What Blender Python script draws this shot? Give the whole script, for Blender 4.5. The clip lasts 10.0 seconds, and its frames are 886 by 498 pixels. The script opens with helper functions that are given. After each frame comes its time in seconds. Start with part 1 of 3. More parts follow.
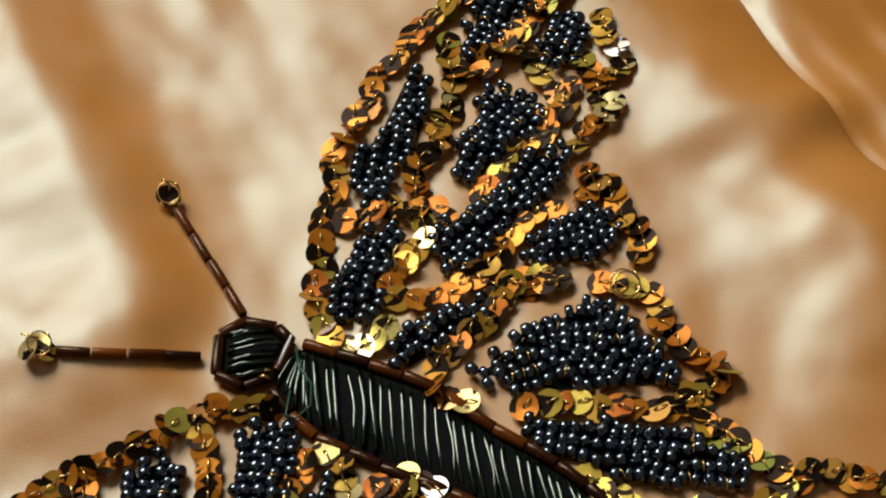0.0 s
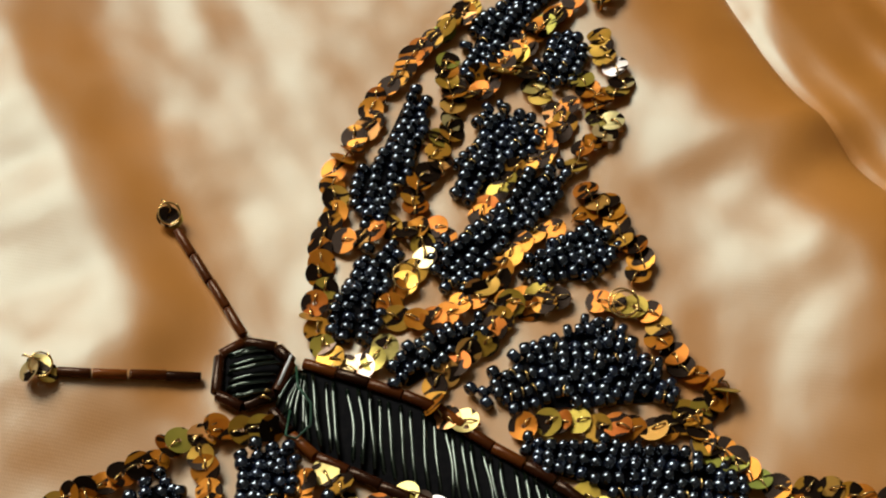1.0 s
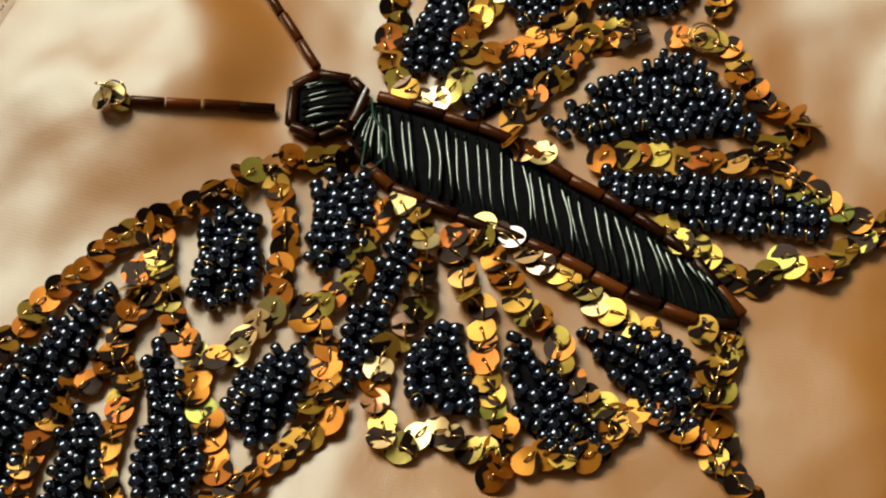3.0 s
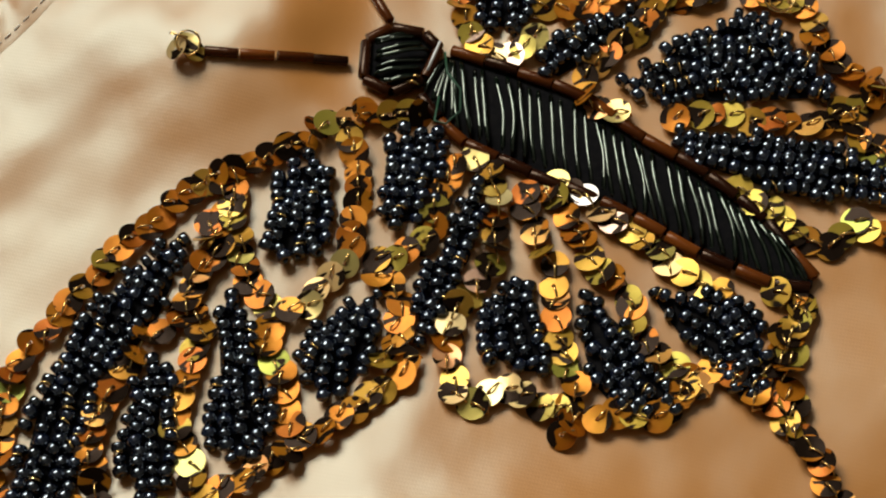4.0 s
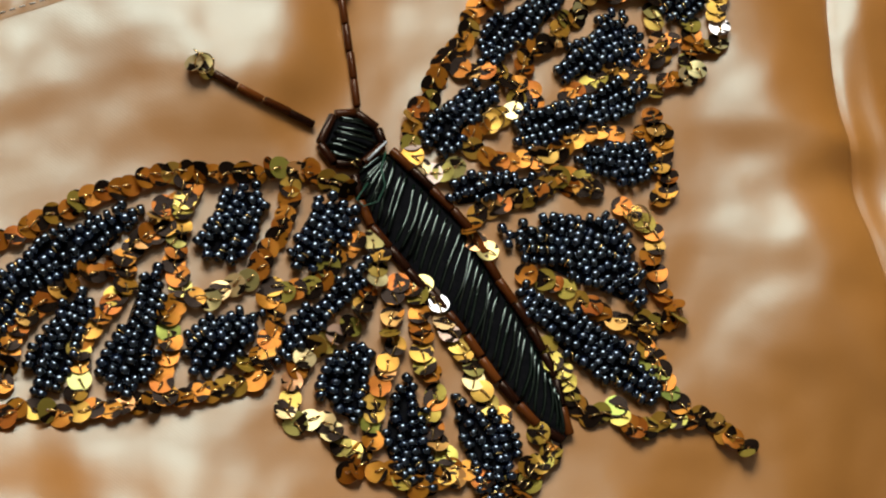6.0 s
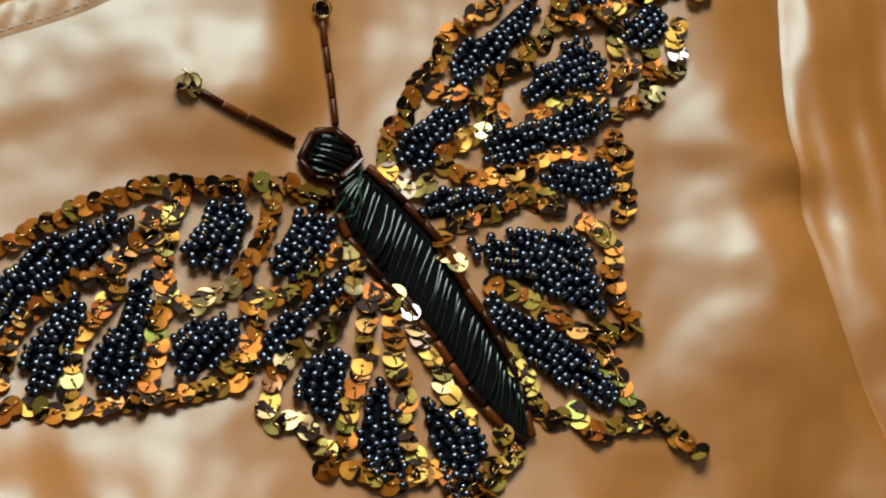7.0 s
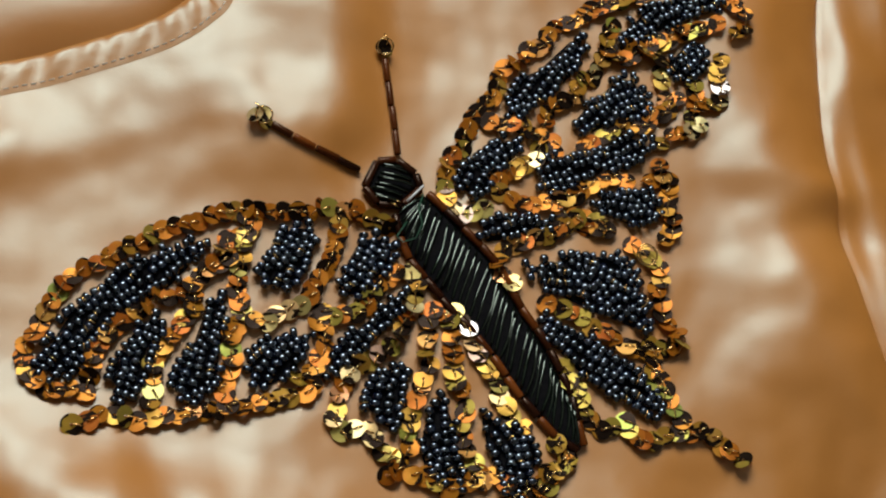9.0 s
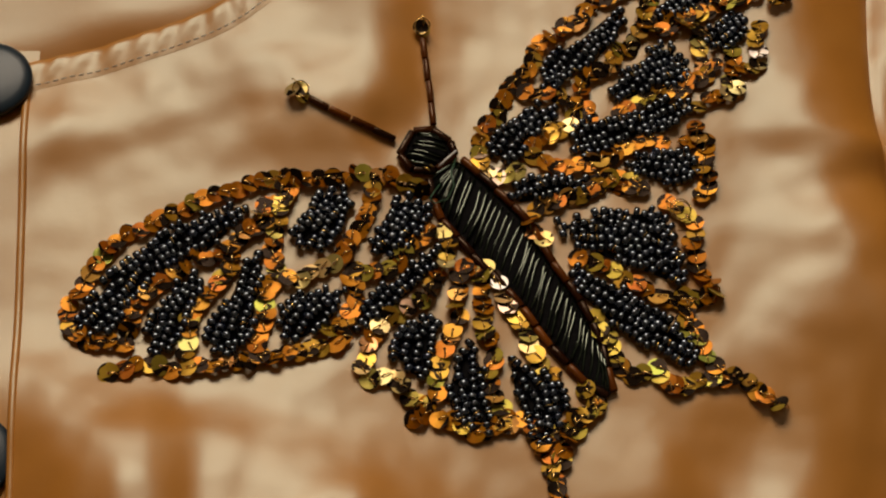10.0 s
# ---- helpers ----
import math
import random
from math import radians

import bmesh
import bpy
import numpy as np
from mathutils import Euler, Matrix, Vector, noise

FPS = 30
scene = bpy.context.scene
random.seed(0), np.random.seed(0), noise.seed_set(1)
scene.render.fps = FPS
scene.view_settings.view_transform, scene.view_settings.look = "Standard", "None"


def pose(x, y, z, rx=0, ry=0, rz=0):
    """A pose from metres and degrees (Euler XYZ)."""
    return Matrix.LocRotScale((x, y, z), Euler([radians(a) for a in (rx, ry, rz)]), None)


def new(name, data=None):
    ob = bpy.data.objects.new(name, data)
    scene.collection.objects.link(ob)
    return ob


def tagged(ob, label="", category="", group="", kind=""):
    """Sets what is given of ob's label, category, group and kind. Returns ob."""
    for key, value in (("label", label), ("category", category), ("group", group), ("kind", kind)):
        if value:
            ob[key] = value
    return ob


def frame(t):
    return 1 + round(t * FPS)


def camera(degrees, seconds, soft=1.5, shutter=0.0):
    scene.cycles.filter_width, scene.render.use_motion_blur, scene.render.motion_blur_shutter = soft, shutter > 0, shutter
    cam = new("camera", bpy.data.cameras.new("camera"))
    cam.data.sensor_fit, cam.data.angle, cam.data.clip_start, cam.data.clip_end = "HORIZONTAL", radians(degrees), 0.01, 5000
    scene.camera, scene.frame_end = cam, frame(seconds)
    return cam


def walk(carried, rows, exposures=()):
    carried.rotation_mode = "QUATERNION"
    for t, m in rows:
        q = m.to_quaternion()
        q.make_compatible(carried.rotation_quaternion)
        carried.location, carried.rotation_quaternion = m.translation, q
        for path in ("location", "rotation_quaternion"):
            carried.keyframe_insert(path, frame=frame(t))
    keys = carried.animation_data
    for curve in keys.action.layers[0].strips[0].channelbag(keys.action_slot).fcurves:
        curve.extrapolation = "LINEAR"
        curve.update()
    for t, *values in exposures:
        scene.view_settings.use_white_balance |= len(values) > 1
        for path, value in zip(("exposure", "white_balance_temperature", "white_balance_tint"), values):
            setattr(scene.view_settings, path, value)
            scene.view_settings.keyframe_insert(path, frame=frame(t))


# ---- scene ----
cam = camera(27.0, 10.0, soft=2.1)
PATH = [
    (0.0, pose(-0.06665, -0.15012, 0.30564, 34.488, 1.902, -25.465)),
    (0.5, pose(-0.06590, -0.15062, 0.30679, 34.571, 2.051, -25.473)),
    (1.0, pose(-0.06469, -0.15125, 0.30752, 34.955, 2.291, -25.477)),
    (1.5, pose(-0.06393, -0.15153, 0.30732, 35.287, 2.413, -25.423)),
    (2.0, pose(-0.06589, -0.15519, 0.30371, 35.301, 2.559, -25.176)),
    (2.5, pose(-0.07792, -0.15431, 0.29956, 32.514, 1.516, -25.318)),
    (3.0, pose(-0.07983, -0.15672, 0.29590, 29.304, 2.497, -24.667)),
    (3.2, pose(-0.07913, -0.15604, 0.29624, 28.196, 3.080, -24.425)),
    (4.3, pose(-0.09111, -0.14531, 0.30043, 27.086, 1.986, -21.691)),
    (4.5, pose(-0.09298, -0.13974, 0.30837, 26.466, 0.346, -19.799)),
    (5.0, pose(-0.09695, -0.13568, 0.34113, 24.437, -5.142, -12.932)),
    (5.5, pose(-0.10092, -0.13883, 0.38026, 22.288, -9.727, -6.710)),
    (6.0, pose(-0.10548, -0.14143, 0.41044, 20.503, -12.178, -3.396)),
    (7.5, pose(-0.12055, -0.15415, 0.44096, 20.880, -13.850, -3.120)),
    (8.0, pose(-0.12729, -0.15914, 0.44821, 21.525, -13.992, -3.088)),
    (8.5, pose(-0.12966, -0.16217, 0.45312, 22.013, -13.588, -2.942)),
    (9.0, pose(-0.12032, -0.16968, 0.45949, 22.404, -11.768, -2.660)),
    (9.5, pose(-0.09053, -0.20499, 0.45776, 25.493, -7.362, -2.708)),
    (10.0, pose(-0.05191, -0.23511, 0.45371, 28.060, -2.897, -0.856)),
]
walk(cam, PATH, exposures=[(0.0, -0.36, 6500, 7), (2.5, -0.40, 6850, 9), (4.5, -0.44, 6650, 9), (6.0, -0.41, 6000, 7), (8.0, -0.46, 5900, 7), (9.0, -0.50, 6150, 9),
                            (9.5, -0.84, 7200, 13), (10.0, -1.10, 8700, 19)])

# ---- light ----
world = bpy.data.worlds.new("world")
scene.world = world
world.use_nodes = True
wn = world.node_tree
sky = wn.nodes.new("ShaderNodeTexSky")
sky.sky_type, sky.sun_disc = "NISHITA", False
sky.sun_elevation, sky.sun_rotation = radians(35), radians(120)
wn.links.new(sky.outputs[0], wn.nodes["Background"].inputs[0])
wn.nodes["Background"].inputs[1].default_value = 0.10

WINDOW_AZ, WINDOW_DIST = 102.0, 1.10      # the window's wall stands on the +y side
WY0, WY1, WZ0, WZ1 = -0.56, 0.56, 0.86, 2.14
WINDOW_POWER = 74.0


# ---- materials ----
def mat(name, color=(0.5, 0.5, 0.5), rough=0.5, metal=0.0, ior=1.45, spec=(1, 1, 1), build=None, **sockets):
    m = bpy.data.materials.new(name)
    m.use_nodes = True
    nt = m.node_tree
    b = nt.nodes["Principled BSDF"]
    b.inputs["Base Color"].default_value = (*color, 1)
    b.inputs["Roughness"].default_value = rough
    b.inputs["Metallic"].default_value = metal
    b.inputs["IOR"].default_value = ior
    b.inputs["Specular Tint"].default_value = (*spec, 1)
    for k, v in sockets.items():
        b.inputs[k.replace("_", " ")].default_value = v
    if build:
        build(nt, b)
    return m


def node(nt, kind, **vals):
    n = nt.nodes.new(kind)
    for k, v in vals.items():
        if k in n.inputs:
            n.inputs[k].default_value = v
    return n


def ramp(nt, src, stops):
    r = nt.nodes.new("ShaderNodeValToRGB")
    el = r.color_ramp.elements
    while len(el) < len(stops):
        el.new(0.5)
    for e, (p, c) in zip(el, stops):
        e.position, e.color = p, (*c, 1)
    nt.links.new(src, r.inputs[0])
    return r.outputs[0]


def satin_nodes(c0, c1):
    def build(nt, b):
        tc = node(nt, "ShaderNodeTexCoord")
        big = node(nt, "ShaderNodeTexNoise", Scale=22.0, Detail=3.0)
        nt.links.new(tc.outputs["Object"], big.inputs["Vector"])
        nt.links.new(ramp(nt, big.outputs[0], [(0.3, c0), (0.7, c1)]), b.inputs["Base Color"])
        rot = node(nt, "ShaderNodeMapping")
        rot.inputs["Rotation"].default_value = (0, 0, radians(38))
        nt.links.new(tc.outputs["Object"], rot.inputs["Vector"])
        weave = nt.nodes.new("ShaderNodeTexWave")
        weave.inputs["Scale"].default_value = 520.0
        weave.inputs["Distortion"].default_value = 1.2
        weave.inputs["Detail"].default_value = 2.0
        nt.links.new(rot.outputs[0], weave.inputs["Vector"])
        rot2 = node(nt, "ShaderNodeMapping")
        rot2.inputs["Rotation"].default_value = (0, 0, radians(128))
        nt.links.new(tc.outputs["Object"], rot2.inputs["Vector"])
        weft = nt.nodes.new("ShaderNodeTexWave")
        weft.inputs["Scale"].default_value = 430.0
        weft.inputs["Distortion"].default_value = 1.0
        nt.links.new(rot2.outputs[0], weft.inputs["Vector"])
        fine = node(nt, "ShaderNodeTexNoise", Scale=900.0, Detail=2.0)
        nt.links.new(tc.outputs["Object"], fine.inputs["Vector"])
        slub = node(nt, "ShaderNodeTexNoise", Scale=60.0, Detail=4.0)
        nt.links.new(tc.outputs["Object"], slub.inputs["Vector"])
        add = nt.nodes.new("ShaderNodeMath")
        cross = nt.nodes.new("ShaderNodeMath")
        cross.operation = "MULTIPLY"
        nt.links.new(weave.outputs[1], cross.inputs[0])
        nt.links.new(weft.outputs[1], cross.inputs[1])
        nt.links.new(cross.outputs[0], add.inputs[0])
        add.operation = "MULTIPLY_ADD"
        add.inputs[1].default_value = 1.0
        soft_fine = nt.nodes.new("ShaderNodeMath")
        soft_fine.operation = "MULTIPLY"
        soft_fine.inputs[1].default_value = 0.35
        nt.links.new(fine.outputs[0], soft_fine.inputs[0])
        nt.links.new(soft_fine.outputs[0], add.inputs[2])
        b1 = node(nt, "ShaderNodeBump", Strength=0.07, Distance=0.00013)
        nt.links.new(add.outputs[0], b1.inputs["Height"])
        b2 = node(nt, "ShaderNodeBump", Strength=0.06, Distance=0.004)
        nt.links.new(slub.outputs[0], b2.inputs["Height"])
        nt.links.new(b1.outputs[0], b2.inputs["Normal"])
        nt.links.new(b2.outputs[0], b.inputs["Normal"])
    return build


def random_color(stops, rough=None, bump=0.0):
    def build(nt, b):
        info = nt.nodes.new("ShaderNodeObjectInfo")
        nt.links.new(ramp(nt, info.outputs["Random"], stops), b.inputs["Base Color"])
        tc = node(nt, "ShaderNodeTexCoord")
        n = node(nt, "ShaderNodeTexNoise", Scale=260.0, Detail=3.0)
        nt.links.new(tc.outputs["Object"], n.inputs["Vector"])
        if rough:
            mr = node(nt, "ShaderNodeMapRange")
            mr.inputs[3].default_value, mr.inputs[4].default_value = rough
            nt.links.new(n.outputs[0], mr.inputs[0])
            nt.links.new(mr.outputs[0], b.inputs["Roughness"])
        if bump:
            bp = node(nt, "ShaderNodeBump", Strength=bump, Distance=0.0006)
            nt.links.new(n.outputs[0], bp.inputs["Height"])
            nt.links.new(bp.outputs[0], b.inputs["Normal"])
    return build


def grain(c0, c1, scale=8.0, bump=0.1, dist=0.002):
    def build(nt, b):
        tc = node(nt, "ShaderNodeTexCoord")
        n = node(nt, "ShaderNodeTexNoise", Scale=scale, Detail=5.0)
        nt.links.new(tc.outputs["Object"], n.inputs["Vector"])
        nt.links.new(ramp(nt, n.outputs[0], [(0.3, c0), (0.7, c1)]), b.inputs["Base Color"])
        bp = node(nt, "ShaderNodeBump", Strength=bump, Distance=dist)
        nt.links.new(n.outputs[0], bp.inputs["Height"])
        nt.links.new(bp.outputs[0], b.inputs["Normal"])
    return build


SATIN = mat("peach_satin", rough=0.43, ior=2.08, spec=(0.73, 0.98, 0.92), build=satin_nodes((0.56, 0.197, 0.022), (0.63, 0.236, 0.036)))
BEAD = mat("hematite_glass", rough=0.02, ior=2.35, spec=(0.82, 0.90, 1.0), build=random_color(
    [(0.0, (0.0015, 0.0016, 0.003)), (0.6, (0.003, 0.004, 0.009)), (1.0, (0.006, 0.010, 0.026))], (0.01, 0.03), 0.02))


def painted_reflections(tones, clear=0.0):
    """Amber to gold foil, each sequin its own tone, with painted hard-edged black reflections."""
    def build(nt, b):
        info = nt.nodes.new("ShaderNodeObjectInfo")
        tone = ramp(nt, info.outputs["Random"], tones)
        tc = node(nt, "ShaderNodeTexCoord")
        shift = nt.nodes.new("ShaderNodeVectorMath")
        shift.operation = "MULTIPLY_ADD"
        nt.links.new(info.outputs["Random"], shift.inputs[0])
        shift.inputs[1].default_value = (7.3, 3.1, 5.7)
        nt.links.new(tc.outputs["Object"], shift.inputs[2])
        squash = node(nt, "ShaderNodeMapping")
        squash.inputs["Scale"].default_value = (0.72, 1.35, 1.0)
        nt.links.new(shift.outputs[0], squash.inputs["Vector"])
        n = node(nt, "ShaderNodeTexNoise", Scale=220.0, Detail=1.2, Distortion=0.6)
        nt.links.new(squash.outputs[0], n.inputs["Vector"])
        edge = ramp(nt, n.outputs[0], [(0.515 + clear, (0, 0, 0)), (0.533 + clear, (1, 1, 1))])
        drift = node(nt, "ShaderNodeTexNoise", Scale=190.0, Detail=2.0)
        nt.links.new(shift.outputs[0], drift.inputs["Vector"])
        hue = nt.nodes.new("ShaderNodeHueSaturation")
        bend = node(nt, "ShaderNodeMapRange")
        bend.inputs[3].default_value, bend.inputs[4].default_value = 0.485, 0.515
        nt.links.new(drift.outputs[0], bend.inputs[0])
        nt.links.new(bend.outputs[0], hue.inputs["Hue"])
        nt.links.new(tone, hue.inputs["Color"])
        # black blotches put the dark room's reflections into the base colour
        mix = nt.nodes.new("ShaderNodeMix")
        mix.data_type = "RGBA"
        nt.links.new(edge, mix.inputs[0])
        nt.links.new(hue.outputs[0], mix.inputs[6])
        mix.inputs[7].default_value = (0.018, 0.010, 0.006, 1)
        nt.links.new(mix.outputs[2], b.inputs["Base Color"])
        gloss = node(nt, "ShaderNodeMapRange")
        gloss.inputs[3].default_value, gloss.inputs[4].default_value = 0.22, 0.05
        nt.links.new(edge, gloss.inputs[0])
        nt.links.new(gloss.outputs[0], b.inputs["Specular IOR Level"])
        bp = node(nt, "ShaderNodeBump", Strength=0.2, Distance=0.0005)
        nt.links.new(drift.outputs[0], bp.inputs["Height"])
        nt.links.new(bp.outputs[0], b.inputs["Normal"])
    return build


SEQUIN = mat("amber_sequin", metal=0.38, rough=0.34, build=painted_reflections(
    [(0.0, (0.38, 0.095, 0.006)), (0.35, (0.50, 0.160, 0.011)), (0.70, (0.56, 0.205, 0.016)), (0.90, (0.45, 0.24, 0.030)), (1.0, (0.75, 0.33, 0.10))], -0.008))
OLIVE = mat("olive_sequin", metal=0.40, rough=0.33, build=painted_reflections(
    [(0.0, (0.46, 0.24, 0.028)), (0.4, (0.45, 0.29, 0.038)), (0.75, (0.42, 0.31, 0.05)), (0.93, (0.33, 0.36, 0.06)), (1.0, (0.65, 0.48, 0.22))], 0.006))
PALE = mat("pale_gold_sequin", metal=0.45, rough=0.30, build=painted_reflections(
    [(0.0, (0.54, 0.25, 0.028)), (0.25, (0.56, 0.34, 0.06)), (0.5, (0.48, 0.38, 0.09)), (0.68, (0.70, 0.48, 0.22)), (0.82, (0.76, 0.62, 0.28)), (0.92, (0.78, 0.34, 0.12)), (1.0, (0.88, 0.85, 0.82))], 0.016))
GOLD_THREAD = mat("gold_thread", (0.85, 0.55, 0.2), 0.22, 0.9, build=grain((0.72, 0.40, 0.11), (0.90, 0.62, 0.26), 900, 0.4, 0.0003))
THREAD_AND_SHADE = mat("thread_and_shade", rough=0.9, ior=1.2, build=grain((0.003, 0.003, 0.004), (0.008, 0.007, 0.007), 600, 0.4, 0.0003))
GREEN_THREAD = mat("green_thread", rough=0.5, build=grain((0.01, 0.05, 0.02), (0.02, 0.10, 0.045), 900, 0.4, 0.0003))
BUGLE = mat("brown_glass", rough=0.2, ior=1.38, spec=(1.0, 0.72, 0.52), build=random_color(
    [(0.0, (0.010, 0.003, 0.002)), (0.45, (0.030, 0.007, 0.002)), (0.75, (0.085, 0.019, 0.003)), (1.0, (0.20, 0.050, 0.007))], (0.16, 0.34), 0.5))
BULLION = mat("green_black_wire", rough=0.02, ior=1.85, spec=(0.92, 1.0, 0.84), build=random_color(
    [(0.0, (0.0015, 0.002, 0.0015)), (1.0, (0.003, 0.007, 0.004))], (0.02, 0.08), 0.05))
BUGLE_SHEEN = mat("silver_bar", (0.85, 0.84, 0.82), 0.25, 0.0, build=grain((0.75, 0.74, 0.72), (0.9, 0.88, 0.86), 400))
NAVY = mat("navy_plastic", rough=0.35, build=grain((0.010, 0.022, 0.034), (0.016, 0.032, 0.048), 90, 0.05, 0.0005))
STITCH = mat("stitch_thread", rough=0.4, ior=1.9, build=grain((0.80, 0.68, 0.54), (0.86, 0.76, 0.62), 700, 0.3, 0.0003))
WALL = mat("wall_paint", rough=0.85, build=grain((0.13, 0.125, 0.11), (0.17, 0.165, 0.15), 3))
CEIL = mat("ceiling_paint", rough=0.9, build=grain((0.19, 0.185, 0.17), (0.23, 0.22, 0.20), 3))
FLOOR = mat("wood_floor", rough=0.5, build=grain((0.10, 0.055, 0.03), (0.18, 0.10, 0.055), 6))
FRAME = mat("white_frame", rough=0.4, build=grain((0.74, 0.73, 0.70), (0.80, 0.79, 0.76), 10))

# ---- builders ----
MM = 0.001
rng = random.Random(7)


def mesh_of(name, verts, faces, material, smooth=True):
    me = bpy.data.meshes.new(name)
    me.from_pydata(verts, [], faces)
    me.materials.append(material)
    if smooth:
        me.polygons.foreach_set("use_smooth", [True] * len(me.polygons))
    me.update()
    return me


def piece(name, me, m, parent, label=""):
    ob = new(name, me)
    ob.parent = parent
    ob.matrix_basis = m
    return tagged(ob, label)


def tube_data(points, radius, sides=6, taper=1.0, keen=2.0):
    """Vertices and faces of a round tube along the points (metres)."""
    pts = [Vector(p) for p in points]
    verts, faces = [], []
    for i, p in enumerate(pts):
        d = (pts[min(i + 1, len(pts) - 1)] - pts[max(i - 1, 0)]).normalized()
        side = d.cross(Vector((0, 0, 1)))
        side = side.normalized() if side.length > 1e-4 else Vector((1, 0, 0))
        up = side.cross(d)
        r = radius * (taper if i in (0, len(pts) - 1) else 1.0)
        for k in range(sides):
            a = 2 * math.pi * k / sides
            c, s = math.cos(a), math.sin(a)
            c, s = math.copysign(abs(c) ** (2 / keen), c), math.copysign(abs(s) ** (2 / keen), s)
            verts.append(p + side * (c * r) + up * (s * r))
        if i:
            o = (i - 1) * sides
            for k in range(sides):
                faces.append((o + k, o + (k + 1) % sides, o + sides + (k + 1) % sides, o + sides + k))
    faces.append(tuple(reversed(range(sides))))
    n = len(verts) - sides
    faces.append(tuple(range(n, n + sides)))
    return verts, faces


def join_data(chunks):
    verts, faces = [], []
    for v, f in chunks:
        o = len(verts)
        verts += v
        faces += [tuple(i + o for i in q) for q in f]
    return verts, faces


def lathe_data(profile, sides, closed=False):
    """Turns a profile of (radius, height) round the z axis."""
    verts, faces = [], []
    n = len(profile)
    for k in range(sides):
        a = 2 * math.pi * k / sides
        verts += [Vector((r * math.cos(a), r * math.sin(a), h)) for r, h in profile]
    for k in range(sides):
        a, b = k * n, ((k + 1) % sides) * n
        for i in range(n if closed else n - 1):
            j = (i + 1) % n
            faces.append((a + i, b + i, b + j, a + j))
    return verts, faces


def resample(points, step):
    """Even steps along a smooth line through the points (mm)."""
    pts = [Vector((x, y, 0)) for x, y in points]
    dense = []
    for i in range(len(pts) - 1):
        p0, p1, p2, p3 = pts[max(i - 1, 0)], pts[i], pts[i + 1], pts[min(i + 2, len(pts) - 1)]
        for k in range(12):
            t = k / 12
            dense.append(0.5 * (2 * p1 + (p2 - p0) * t + (2 * p0 - 5 * p1 + 4 * p2 - p3) * t * t + (3 * p1 - p0 - 3 * p2 + p3) * t ** 3))
    dense.append(pts[-1])
    out, left = [dense[0]], step
    for a, b in zip(dense, dense[1:]):
        d = (b - a).length
        while d >= left > 0:
            a = a + (b - a) * (left / d)
            d = (b - a).length
            out.append(a)
            left = step
        left -= d
    return out


def inside(x, y, poly):
    hit = False
    for (x0, y0), (x1, y1) in zip(poly, poly[1:] + poly[:1]):
        if (y0 > y) != (y1 > y) and x < (x1 - x0) * (y - y0) / (y1 - y0) + x0:
            hit = not hit
    return hit


# ---- the cloth's shape ----
# soft folds: centre x, y, direction of the crest (degrees), half length, half widths to its left and right, height (all mm)
FOLDS = [
    (-47, 110, 89, 170, 32, 17, 6.0),
    (76, 47, -6, 34, 26, 10, 8.5),
    (72, 88, 80, 40, 24, 24, 9.0),
    (80, 14, 2, 30, 18, 10, 1.8),
    (92, -8, -6, 56, 36, 34, 7.5),
    (-109, -80, 98, 58, 26, 20, 11.0),
    (-48, -88, 95, 46, 46, 40, 9.0),
    (-132, 40, 20, 30, 16, 10, 2.5),
    (70, -80, 84, 34, 18, 16, 6.0),
    (116, 74, 84, 32, 9, 12, 2.5),
    (130, -40, 60, 50, 16, 22, 7.0),
    (-101, -60, 96, 26, 6, 8, 1.2),
    (-84, -70, 94, 30, 14, 9, 1.1),
    (24, -74, 82, 30, 16, 12, 2.2),
    (84, 34, 20, 22, 7, 6, 2.2),
]
FOLDS = [(x * MM, y * MM, radians(a), l * MM, w0 * MM, w1 * MM, h * MM) for x, y, a, l, w0, w1, h in FOLDS]


def seam_x(y):
    q = max(-3.0, (y - 0.045) / 0.060)
    return 0.1045 + q * q * (0.005 if q > 0 else 0.009)


def neck_y(x):
    u = x + 0.136
    return 0.0595 + 0.26 * u + 2.0 * max(0.0, u) ** 2 + 0.08 * max(0.0, (x + 0.092) / 0.066) ** 2 + 0.25 * max(0.0, (x + 0.076) / 0.066) ** 1.6


def hem_x(y):
    return -0.1443 + 0.06 * min(0.15, max(-0.02, 0.047 - y))


MOTIF = [(-0.078, 0.0, 0.055, 0.026), (-0.015, -0.025, 0.034, 0.030), (0.032, 0.062, 0.036, 0.042), (0.030, 0.0, 0.028, 0.028), (-0.028, 0.036, 0.014, 0.012)]


def slack(x, y):
    """How free the cloth is: the sewn motif holds it nearly flat."""
    d = -math.log(sum(math.exp(-7.0 * math.hypot((x - a) / rx, (y - b) / ry)) for a, b, rx, ry in MOTIF)) / 7.0 + 0.04
    t = min(1.0, max(0.0, (d - 0.80) / 1.4))
    return 0.12 + 0.88 * t * t * (3 - 2 * t)


